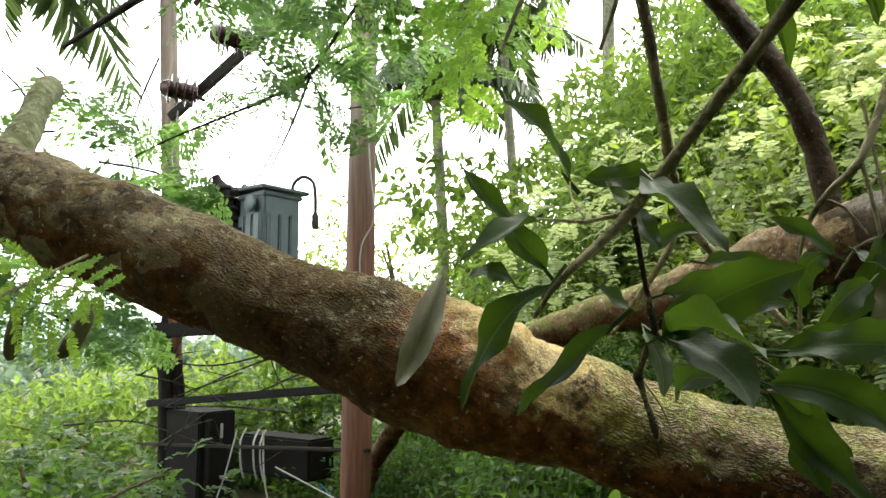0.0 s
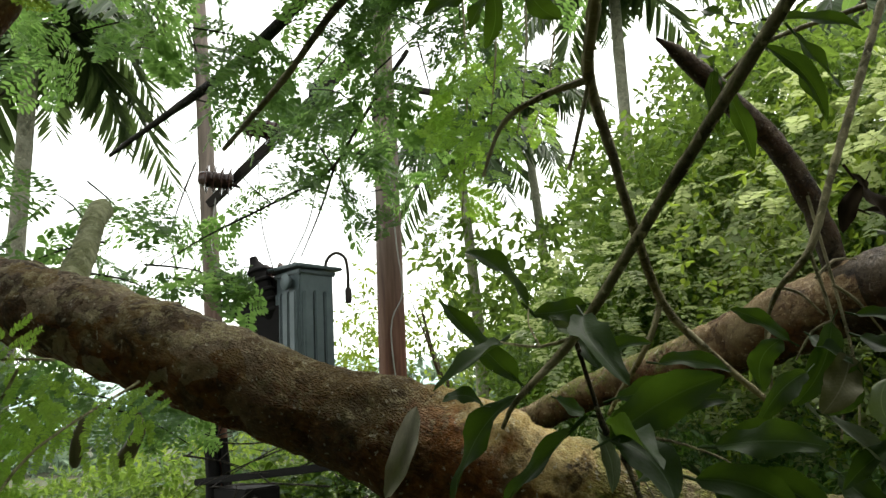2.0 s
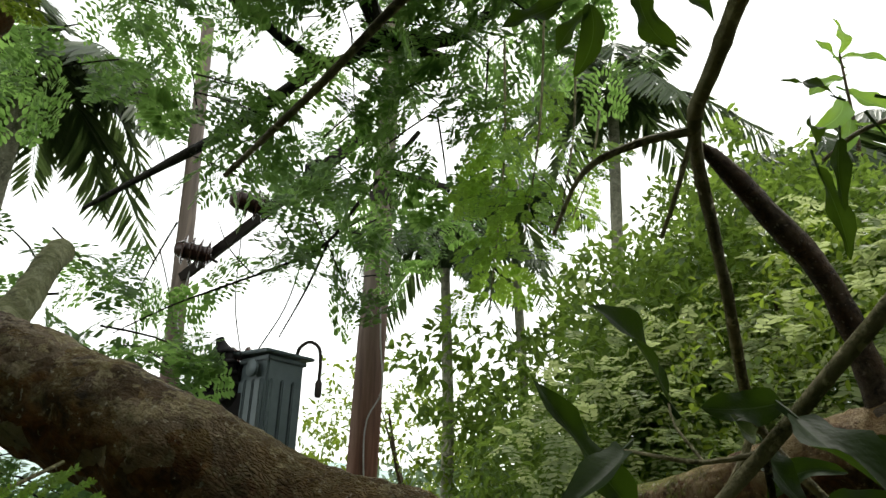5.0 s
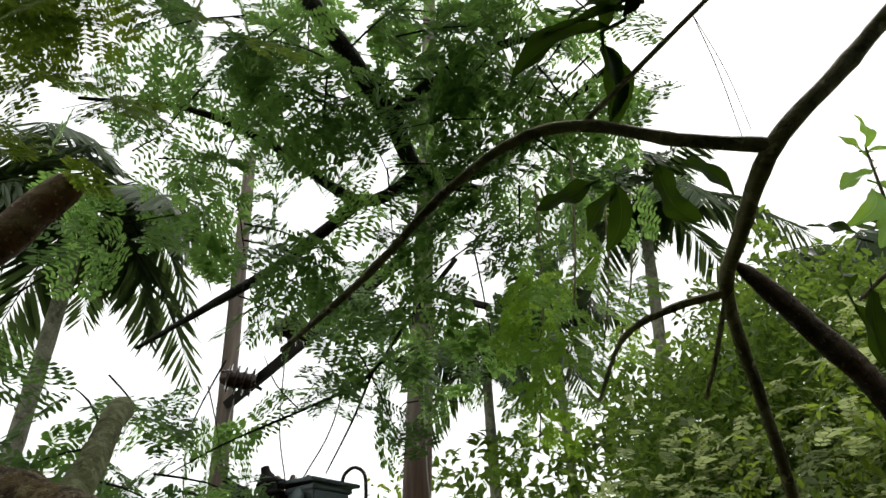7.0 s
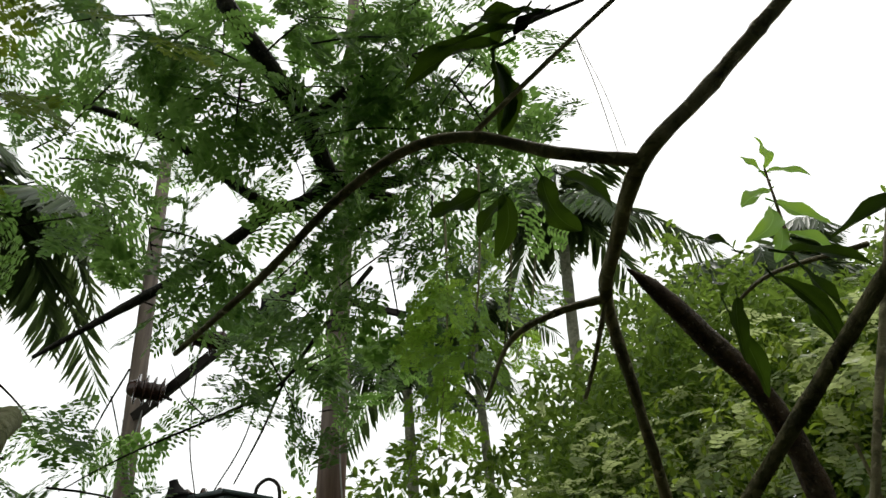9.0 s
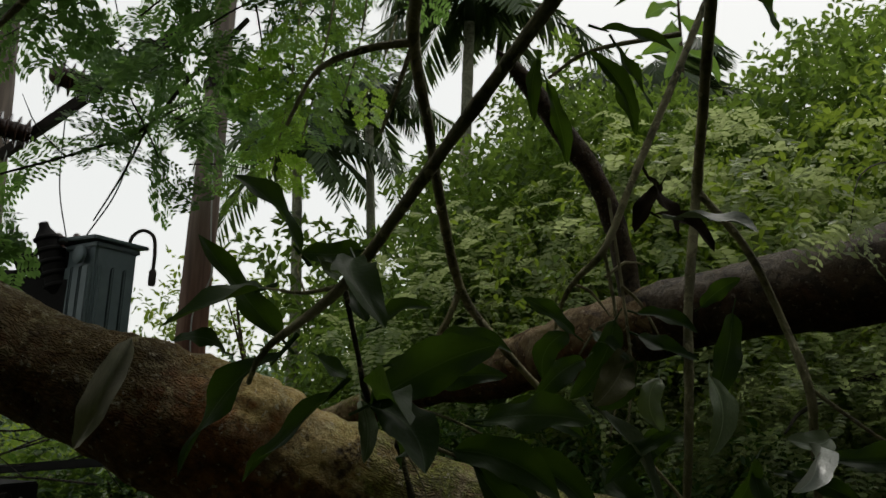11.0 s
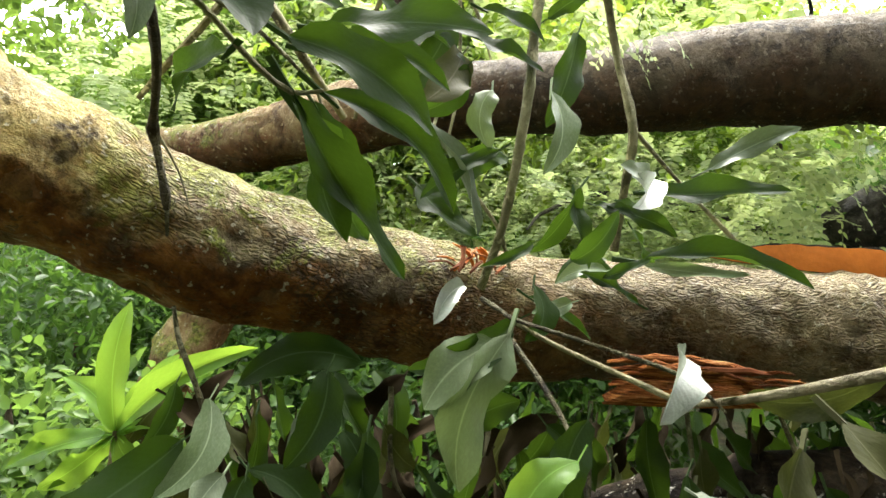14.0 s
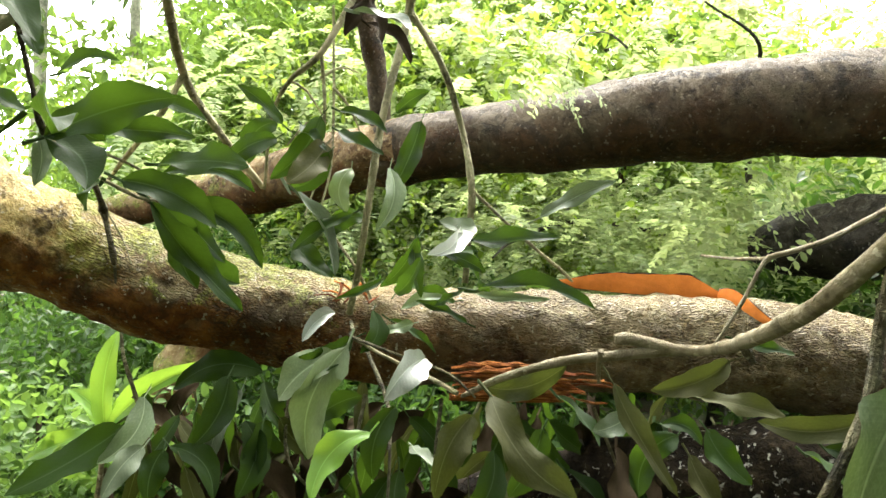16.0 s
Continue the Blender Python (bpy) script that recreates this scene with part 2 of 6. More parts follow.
    spot.inputs[1].default_value = (0.385, 1.445, 1.34)
    flank = m.math("SUBTRACT", 1.0, m.grey(m.math("ADD", spot.outputs["Value"], m.math("MULTIPLY", m.math("SUBTRACT", n20, 0.5), 0.14)), 0.035, 0.085))
    green = m.math("MAXIMUM", moss, m.math("MULTIPLY", flank, 0.9))
    c = m.mix(m.math("MULTIPLY", m.math("MULTIPLY", green, m.math("SUBTRACT", 1.0, m.math("MULTIPLY", deep, 0.7))), 0.66), c, m.mix(m.grey(n60, 0.40, 0.60), (0.060, 0.085, 0.008), (0.28, 0.33, 0.030)))
    speck = m.grey(m.noise(ob, 62.0, 3, 0.5), 0.65, 0.68)
    c = m.mix(m.math("MULTIPLY", speck, 0.6), c, (0.52, 0.47, 0.34))
    grit = m.grey(m.noise(ob, 120.0, 3, 0.6), 0.60, 0.66)
    c = m.mix(m.math("MULTIPLY", grit, 0.35), c, (0.035, 0.022, 0.012))
    m.color(c)
    m.rough(m.math("SUBTRACT", 0.74, m.math("MULTIPLY", m.grey(m.math("ADD", m.math("MULTIPLY", n20, 0.5), m.math("MULTIPLY", n60, 0.5)), 0.42, 0.62), 0.36)))
    ripple = m.math("MULTIPLY", m.math("ADD", ridge, m.math("MINIMUM", m.math("MULTIPLY", cell, 3.0), 0.8)), wrinkled)
    h = m.math("ADD", m.math("MULTIPLY", ripple, 0.5), m.math("ADD", m.math("MULTIPLY", m.math("ADD", scab, n20), 0.45), m.math("MULTIPLY", m.math("ADD", fine, n60), 0.16)))
    h = m.math("SUBTRACT", h, m.math("MULTIPLY", flaked, 0.25))
    m.bump(m.math("ADD", h, m.math("MULTIPLY", lichen, 0.12)), 1.0, 0.022)
    return m.m


def leaf_mat(name, dark, light, glow, amount=0.35, rough=0.4, vein=0.35, spread=0.25, spec=0.18):
    """A leaf: u runs across the blade, v along it."""
    m = Mat(name, rough, spec)
    info = m.n.new("ShaderNodeObjectInfo").outputs["Random"]
    isle = m.n.new("ShaderNodeNewGeometry").outputs["Random Per Island"]
    pick = m.math("FRACT", m.math("ADD", info, m.math("MULTIPLY", isle, 1.0)))
    c = m.ramp(pick, (0.0, dark), (1.0, light))
    blot = m.noise(m.coord("Object"), 25.0, 4)
    c = m.mix(m.math("MULTIPLY", m.grey(blot, 0.45, 0.75), spread), c, tuple(v * 1.7 for v in light))
    if vein:
        sep = m.n.new("ShaderNodeSeparateXYZ")
        m.l.new(m.coord("UV"), sep.inputs[0])
        off = m.math("ABSOLUTE", m.math("SUBTRACT", sep.outputs[0], 0.5))
        rib = m.math("SUBTRACT", 1.0, m.grey(off, 0.008, 0.03))
        side = m.math("SINE", m.math("MULTIPLY", m.math("SUBTRACT", sep.outputs[1], m.math("MULTIPLY", off, 0.35)), 110.0))
        c = m.mix(m.math("MULTIPLY", rib, vein), c, tuple(min(1, v * 2.6 + 0.05) for v in light))
        c = m.mix(m.math("MULTIPLY", m.grey(side, 0.8, 1.0), vein * 0.22), c, tuple(min(1, v * 1.5) for v in light))
        m.bump(m.math("ADD", m.math("MULTIPLY", side, 0.02), m.noise(m.coord("Object"), 5.0, 3)), 0.25, 0.008)
    m.color(c)
    m.glow(m.mix(pick, glow, tuple(v * 1.3 for v in glow)), amount)
    return m.m


TRUNK_BARK = trunk_bark()
BARK = bark("pale_lichened_bark", (0.0540, 0.0260, 0.0090), (0.1700, 0.0980, 0.0370), (0.2900, 0.2060, 0.0960), 0.7, (0.1680, 0.0544, 0.0144))
BARK_GREY = bark("grey_brown_bark", (0.0180, 0.0130, 0.0075), (0.0560, 0.0390, 0.0220), (0.1050, 0.0790, 0.0480), 0.0, (0.0773, 0.0342, 0.0115), 60)
BARK_DARK = bark("dark_wet_bark", (0.0063, 0.0049, 0.0033), (0.0168, 0.0133, 0.0084), (0.0490, 0.0420, 0.0286), 0.0, None, 60)
BARK_STUB = bark("pale_green_bark", (0.1120, 0.1200, 0.0400), (0.2400, 0.2560, 0.1040), (0.3680, 0.3680, 0.1920), 0.0, None, 60)
LOG = bark("mottled_log_bark", (0.0198, 0.0179, 0.0079), (0.0595, 0.0496, 0.0205), (0.1488, 0.1339, 0.0670), 0.0, (0.0496, 0.0273, 0.0087), 60)
PALM_TRUNK = bark("pale_ringed_palm_trunk", (0.14, 0.14, 0.10), (0.25, 0.25, 0.18), (0.38, 0.37, 0.28), 0.0, None, 40, 0.6)
TWIG = bark("green_brown_twig", (0.0840, 0.0744, 0.0347), (0.1920, 0.1740, 0.0816), (0.3360, 0.3000, 0.1632), 0.0, None, 200, 0.25)
TWIG_PALE = bark("pale_tan_twig", (0.0800, 0.0640, 0.0320), (0.1920, 0.1520, 0.0800), (0.2880, 0.2480, 0.1600), 0.0, None, 200, 0.25)
LEAF = leaf_mat("dark_mango_leaf", (0.0075, 0.016, 0.0045), (0.018, 0.035, 0.008), (0.10, 0.19, 0.014), 0.16, 0.55, 0.40, 0.18, 0.06)
LEAF_PALE = leaf_mat("pale_leaf_underside", (0.085, 0.12, 0.055), (0.19, 0.23, 0.13), (0.16, 0.23, 0.06), 0.15, 0.42, 0.4, 0.25, 0.18)
LEAF_OLIVE = leaf_mat("browned_olive_leaf", (0.020, 0.024, 0.008), (0.048, 0.048, 0.017), (0.10, 0.12, 0.018), 0.14, 0.6, 0.35, 0.3, 0.06)
LEAF_GREY = leaf_mat("grey_green_leaf_underside", (0.070, 0.090, 0.055), (0.120, 0.145, 0.090), (0.10, 0.14, 0.05), 0.12, 0.45, 0.4, 0.25, 0.15)
# pale undersides, whitened in the colour for the sky they reflect
LEAF_WHITE = leaf_mat("sky_white_waxy_leaf_underside", (0.24, 0.26, 0.22), (0.34, 0.36, 0.31), (0.18, 0.21, 0.13), 0.12, 0.34, 0.35, 0.25, 0.4)
LEAF_FRESH = leaf_mat("fresh_green_leaf", (0.0825, 0.1725, 0.0225), (0.1275, 0.2400, 0.0375), (0.2550, 0.4050, 0.0375), 0.42, 0.4, 0.5)
PINNA = leaf_mat("feathery_leaflet", (0.1100, 0.2300, 0.0350), (0.2300, 0.3700, 0.0640), (0.4300, 0.6600, 0.0860), 0.5, 0.5, 0)
PINNA_FAR = leaf_mat("far_feathery_leaflet", (0.0320, 0.0800, 0.0300), (0.0800, 0.1480, 0.0480), (0.2200, 0.3800, 0.0850), 0.52, 0.4, 0)
LACE = leaf_mat("lacy_yellow_green_leaflet", (0.0700, 0.1080, 0.0420), (0.2700, 0.3200, 0.1550), (0.4500, 0.5200, 0.2150), 0.5, 0.4, 0)
BUSH = leaf_mat("bush_leaf", (0.0240, 0.0520, 0.0130), (0.0950, 0.1560, 0.0300), (0.2100, 0.3200, 0.0450), 0.44, 0.38, 0)
BUSH_YELLOW = leaf_mat("yellow_green_bush_leaf", (0.0720, 0.1300, 0.0173), (0.1350, 0.2066, 0.0313), (0.2715, 0.3672, 0.0415), 0.45, 0.38, 0)
WEED = leaf_mat("light_green_weed_leaf", (0.040, 0.085, 0.019), (0.100, 0.165, 0.045), (0.17, 0.28, 0.045), 0.40, 0.42, 0)
# darker copy of the bush green, with undergrowth shade in its colour
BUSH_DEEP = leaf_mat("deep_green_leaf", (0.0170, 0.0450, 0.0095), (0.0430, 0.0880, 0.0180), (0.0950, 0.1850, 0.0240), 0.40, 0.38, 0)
PALM = leaf_mat("palm_leaflet", (0.0280, 0.0496, 0.0192), (0.0520, 0.0800, 0.0320), (0.0960, 0.1440, 0.0400), 0.3, 0.4, 0)
# far leaves paled: the haze of distance is in their colour
WOODS = leaf_mat("haze_tinted_woods", (0.1200, 0.1800, 0.1125), (0.1800, 0.2475, 0.1650), (0.2250, 0.3000, 0.1875), 0.3, 0.7, 0)


def plain(name, color, rough=0.5, metal=0.0, scale=20.0, vary=0.35, bump=0.3, spec=0.3):
    m = Mat(name, rough)
    m.b.inputs["Metallic"].default_value = metal
    n1, n2 = m.noise(m.coord(), scale, 6, 0.65), m.noise(m.coord(), scale * 0.18, 4)
    c = m.mix(m.math("MULTIPLY", m.grey(n1, 0.4, 0.7), vary), color, tuple(v * 0.5 for v in color))
    c = m.mix(m.math("MULTIPLY", m.grey(n2, 0.45, 0.7), vary), c, tuple(min(1, v * 1.5) for v in color))
    m.b.inputs["Specular IOR Level"].default_value = spec
    m.color(c).bump(n1, bump, 0.004)
    return m.m


def pole_mat():
    m = Mat("rust_stained_pole", 0.7)
    ob = m.coord()
    streak = m.noise(m.scaled(ob, (14, 14, 0.9)), 1.0, 6, 0.65, 0.3)
    c = m.ramp(streak, (0.30, (0.048, 0.020, 0.012)), (0.5, (0.118, 0.046, 0.025)), (0.72, (0.20, 0.092, 0.052)))
    sep = m.n.new("ShaderNodeSeparateXYZ")
    m.l.new(ob, sep.inputs[0])
    up = m.grey(m.math("ADD", sep.outputs[2], m.math("MULTIPLY", streak, 2.0)), 3.4, 4.8)
    c = m.mix(up, c, m.ramp(streak, (0.3, (0.060, 0.045, 0.034)), (0.7, (0.19, 0.150, 0.118))))
    m.color(c).bump(streak, 0.5, 0.006)
    return m.m


POLE = pole_mat()
STEEL = plain("weathered_dark_steel", (0.024, 0.020, 0.017), 0.8, 0.0, 20.0, 0.4, 0.4, 0.15)
TANK = plain("grey_green_transformer_paint", (0.0800, 0.1040, 0.1080), 0.45, 0.2, 9.0, 0.4)
CERAMIC = plain("brown_glazed_porcelain", (0.035, 0.018, 0.013), 0.25, 0.0, 8.0, 0.2, 0.05)
WIRE = plain("dark_wire", (0.045, 0.045, 0.045), 0.5)
WIRE_PALE = plain("pale_cable", (0.30, 0.30, 0.28), 0.5)
WIRE_BLUE = plain("blue_cable", (0.02, 0.10, 0.30), 0.5)
DARKBOX = plain("blackened_box_paint", (0.0085, 0.008, 0.0075), 0.85, 0.0, 20.0, 0.35, 0.3, 0.10)
PEEL = plain("orange_inner_bark", (0.50, 0.150, 0.024), 0.75, 0.0, 40.0, 0.5, 0.6, 0.12)


def torn_mat():
    m = Mat("splintered_orange_wood", 0.8, 0.12)
    ob = m.coord()
    grain = m.noise(m.scaled(ob, (14, 14, 210)), 1.0, 5, 0.7, 0.4)
    patch = m.noise(ob, 26.0, 5, 0.65)
    c = m.ramp(grain, (0.34, (0.070, 0.018, 0.006)), (0.46, (0.24, 0.066, 0.016)), (0.56, (0.43, 0.150, 0.040)), (0.68, (0.60, 0.31, 0.13)))
    c = m.mix(m.math("MULTIPLY", m.grey(patch, 0.5, 0.66), 0.7), c, (0.10, 0.028, 0.010))
    m.color(c).bump(grain, 1.0, 0.012)
    return m.m


WOOD = torn_mat()


def wet_log_mat():
    """Black-brown rotten bark, flecked with pale fungus."""
    m = Mat("flecked_rotten_bark", 0.85, 0.06)
    ob = m.coord("Object")
    n9, n40 = m.noise(ob, 9.0, 6, 0.65, 0.5), m.noise(ob, 42.0, 5, 0.65, 0.4)
    c = m.ramp(m.math("ADD", m.math("MULTIPLY", n9, 0.5), m.math("MULTIPLY", n40, 0.5)), (0.40, (0.004, 0.003, 0.002)), (0.52, (0.014, 0.010, 0.006)), (0.62, (0.040, 0.029, 0.017)))
    fleck = m.math("MULTIPLY", m.grey(m.noise(ob, 55.0, 4, 0.6, 0.6), 0.60, 0.64), m.grey(m.noise(ob, 6.0, 3), 0.44, 0.56))
    m.color(m.mix(fleck, c, (0.34, 0.33, 0.28)))
    m.bump(m.math("ADD", n40, m.math("MULTIPLY", n9, 0.6)), 1.0, 0.015)
    return m.m


LOG_WET = wet_log_mat()
BLEACHED = plain("bleached_dry_leaf", (0.5600, 0.5180, 0.4060), 0.7, 0.0, 30.0, 0.4, 0.3, 0.15)
DEADBARK = plain("dark_red_torn_bark", (0.15, 0.045, 0.015), 0.8, 0.0, 50.0, 0.5, 0.6, 0.12)
DEADLEAF = plain("dry_brown_leaf", (0.026, 0.018, 0.009), 0.8, 0.0, 30.0, 0.5, 0.3, 0.05)
POD = plain("brown_green_pod", (0.07, 0.065, 0.025), 0.5, 0.0, 25.0)


def ground_mat():
    m = Mat("damp_leaf_litter", 0.85)
    ob = m.coord()
    n1, n2 = m.noise(ob, 9.0, 8, 0.7), m.noise(ob, 0.7, 5)
    c = m.ramp(n1, (0.3, (0.025, 0.018, 0.010)), (0.55, (0.065, 0.050, 0.026)), (0.75, (0.13, 0.10, 0.05)))
    c = m.mix(m.grey(n2, 0.42, 0.6), c, (0.035, 0.065, 0.014))
    m.color(c).bump(n1, 0.7, 0.03)
    return m.m


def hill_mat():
    # pale grey-green puts distance haze into the hill's own colour
    m = Mat("haze_tinted_far_hill", 0.9)
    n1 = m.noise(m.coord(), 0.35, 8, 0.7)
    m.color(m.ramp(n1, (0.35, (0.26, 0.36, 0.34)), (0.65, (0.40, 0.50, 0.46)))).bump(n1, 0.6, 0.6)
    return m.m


GROUND, HILL = ground_mat(), hill_mat()


# ---- shapes ----
def mesh_of(bm, name, mat, smooth=True):
    me = bpy.data.meshes.new(name)
    bm.to_mesh(me)
    bm.free()
    me.materials.append(mat)
    if smooth:
        me.polygons.foreach_set("use_smooth", [True] * len(me.polygons))
        if len(me.polygons) < 400:
            me.set_sharp_from_angle(angle=radians(40))
    return me


def part(name, bm, mat, parent=None, label="", smooth=True):
    me = bm if isinstance(bm, bpy.types.Mesh) else mesh_of(bm, name, mat, smooth)
    ob = new(name, me)
    ob.parent = parent
    if label:
        tagged(ob, label)
    return ob


def thing(name, label, category, group="", kind="", at=(0, 0, 0)):
    ob = new(name)
    ob.empty_display_size = 0.05
    ob.location = at
    return tagged(ob, label, category, group, kind)


def spline(points, step=0.04):
    """A smooth line through a few points; each may carry a radius as a fourth value."""
    p = [np.array(q, float) for q in points]
    p = [2 * p[0] - p[1]] + p + [2 * p[-1] - p[-2]]
    out = []
    for a, b, c, d in zip(p, p[1:], p[2:], p[3:]):
        n = max(2, int(np.linalg.norm((c - b)[:3]) / step))
        for i in range(n):
            t = i / n
            out.append(0.5 * (2 * b + (c - a) * t + (2 * a - 5 * b + 4 * c - d) * t * t + (3 * b - a - 3 * c + d) * t ** 3))
    out.append(p[-2])
    return np.array(out)


def tube(points, seg=10, step=0.04, rough=0.0, freq=6.0, bm=None, cap=True, knots=0.0):
    """A round limb along points (x, y, z, radius), uneven by rough, with u, v in metres."""
    bm = bm or bmesh.new()
    uv = bm.loops.layers.uv.verify()
    line = spline(points, step)
    rings, run = [], 0.0
    side = None
    for i, q in enumerate(line):
        d = Vector((line[min(i + 1, len(line) - 1)] - line[max(i - 1, 0)])[:3]).normalized()
        side = (side - d * side.dot(d)).normalized() if side else d.cross(Vector((0.3, 0.2, 1))).normalized()
        over = d.cross(side)
        if i:
            run += float(np.linalg.norm((line[i] - line[i - 1])[:3]))
        c, r = Vector(q[:3]), float(q[3])
        if knots:
            r *= 1 + knots * max(0.0, math.sin(run / max(q[3], 0.002) * 0.55)) ** 8
        ring = []
        for k in range(seg):
            a = 2 * math.pi * k / seg
            n = side * math.cos(a) + over * math.sin(a)
            w = r
            if rough:
                w *= 1 + rough * noise.noise((c + n * r) * freq) + 0.45 * rough * noise.noise((c + n * r) * freq * 3.1) + 0.22 * rough * noise.noise((c + n * r) * freq * 8.7)
            ring.append(bm.verts.new(c + n * w))
        rings.append((ring, run, r))
    for (r0, v0, w0), (r1, v1, w1) in zip(rings, rings[1:]):
        for k in range(seg):
            j = (k + 1) % seg
            f = bm.faces.new((r0[k], r0[j], r1[j], r1[k]))
            u0, u1 = k / seg * 6.28 * w0, (k + 1) / seg * 6.28 * w0
            for loop, c in zip(f.loops, ((u0, v0), (u1, v0), (u1, v1), (u0, v1))):
                loop[uv].uv = c
    if cap:
        bm.faces.new(list(reversed(rings[0][0])))
        bm.faces.new(rings[-1][0])
    return bm


def box(size, at=(0, 0, 0), turn=(0, 0, 0), bevel=0.006, bm=None):
    bm = bm or bmesh.new()
    got = bmesh.ops.create_cube(bm, size=1, matrix=pose(*at, *turn) @ Matrix.Diagonal((*size, 1)))
    if bevel:
        edges = list({e for v in got["verts"] for e in v.link_edges})
        bmesh.ops.bevel(bm, geom=edges, offset=bevel, segments=2, affect="EDGES")
    return bm


def lathe(profile, seg=16, bm=None, m=Matrix()):
    """A turned body from (radius, height) pairs."""
    bm = bm or bmesh.new()
    rings = [[bm.verts.new(m @ Vector((r * math.cos(6.2832 * k / seg), r * math.sin(6.2832 * k / seg), z))) for k in range(seg)] for r, z in profile]
    for a, b in zip(rings, rings[1:]):
        for k in range(seg):
            bm.faces.new((a[k], a[(k + 1) % seg], b[(k + 1) % seg], b[k]))
    bm.faces.new(list(reversed(rings[0])))
    bm.faces.new(rings[-1])
    return bm


def mango_leaf_mesh(name, mat, droop, fold, wave, twist, seed, sickle=0.0, stalk=True):
    """A lance-shaped blade of length 1 along x, width 1 along y, with a drawn-out tip and a wavy rim."""
    rnd = random.Random(seed)
    rows, cols = 15, 7
    bm = bmesh.new()
    uv = bm.loops.layers.uv.verify()
    ph = rnd.uniform(0, 6)
    grid = []
    for i in range(rows):
        t = i / (rows - 1)
        w = 0.44 * (4 * t * (1 - t)) ** 0.52 * (1.0 - 0.34 * t ** 3) * (1 + 0.05 * math.sin(19 * t + ph) + 0.03 * math.sin(47 * t + ph)) + 0.008
        row = []
        for j in range(cols):
            s = 2 * j / (cols - 1) - 1
            y = s * w
            z = fold * abs(s) * w + wave * (abs(s) ** 2) * math.sin(11 * t + ph + (1.7 if s > 0 else 0)) * w
            z += -droop * (t - 0.0) ** 2 + droop * t
            y += sickle * 4 * t * (1 - t)
            a = twist * (t - 0.4)
            y, z = y * math.cos(a), z + y * math.sin(a)
            row.append(bm.verts.new((t, y, z)))
        grid.append(row)
    for i in range(rows - 1):
        for j in range(cols - 1):
            f = bm.faces.new((grid[i][j], grid[i + 1][j], grid[i + 1][j + 1], grid[i][j + 1]))
            for loop, (a, b) in zip(f.loops, ((i, j), (i + 1, j), (i + 1, j + 1), (i, j + 1))):
                loop[uv].uv = (b / (cols - 1), a / (rows - 1))
    ring = [] if not stalk else [[bm.verts.new((x, 0.5 * r * math.cos(a), r * math.sin(a) - (0.10 * x * x if x < 0 else 0))) for a in (0.5, 2.6, 4.7)] for x, r in ((-0.16, 0.045), (0.0, 0.04), (0.12, 0.02))]
    for a, b in zip(ring, ring[1:]):
        for k in range(3):
            f = bm.faces.new((a[k], b[k], b[(k + 1) % 3], a[(k + 1) % 3]))
            for loop in f.loops:
                loop[uv].uv = (0.5, 0.1)
    return mesh_of(bm, name, mat)


def leaf_set(mat, tag):
    # heights are in units of the leaf's length for droop, of its width for the rest
    return [mango_leaf_mesh("leaf_" + tag, mat, d, f, w, t, i, c) for i, (d, f, w, t, c) in enumerate(
        ((0.2, 0.22, 0.13, 0.1, 0.25), (0.34, 0.26, 0.16, -0.2, -0.3), (0.1, 0.16, 0.22, 0.3, 0.12), (0.42, 0.28, 0.12, 0.1, 0.4), (0.06, 0.2, 0.19, -0.3, -0.18), (0.28, 0.13, 0.26, 0.35, -0.45)))]


def curled_set(mat, tag):
    """Blades that have rolled up as they dried."""
    return [mango_leaf_mesh("leaf_" + tag, mat, d, f, w, t, i, c, False) for i, (d, f, w, t, c) in enumerate(
        ((0.5, 0.42, 0.14, 0.5, 0.3), (0.4, 0.5, 0.16, -0.4, -0.2), (0.6, 0.3, 0.18, 0.6, 0.4), (0.5, 0.45, 0.12, -0.5, -0.4), (0.6, 0.35, 0.15, 0.4, 0.1), (0.35, 0.5, 0.14, -0.4, 0.5)))]


LEAVES = {"dark": leaf_set(LEAF, "dark"), "pale": leaf_set(LEAF_PALE, "pale"), "fresh": leaf_set(LEAF_FRESH, "fresh"), "dry": leaf_set(DEADLEAF, "dry"), "bleached": curled_set(BLEACHED, "bleached"), "olive": leaf_set(LEAF_OLIVE, "olive"), "grey": leaf_set(LEAF_GREY, "grey"), "white": curled_set(LEAF_WHITE, "white")}
COUNT = [0]


def leaf(parent, base, tip, width=0.05, up=(0, 0, 1), tone="dark"):
    """One blade from base to tip, its face turned towards up."""
    b, t = Vector(base), Vector(tip)
    x = t - b
    n = x.length
    x.normalize()
    z = Vector(up)
    z = (z - x * z.dot(x))
    z = z.normalized() if z.length > 1e-4 else x.orthogonal().normalized()
    y = z.cross(x)
    COUNT[0] += 1
    me = LEAVES[tone][COUNT[0] % 6]
    ob = new("leaf", me)
    ob.parent = parent
    m = Matrix((x, y, z)).transposed().to_4x4()
    m.translation = b
    ob.matrix_basis = m @ Matrix.Diagonal((n, width * 1.02, (n + width) * 0.5, 1))
    return ob


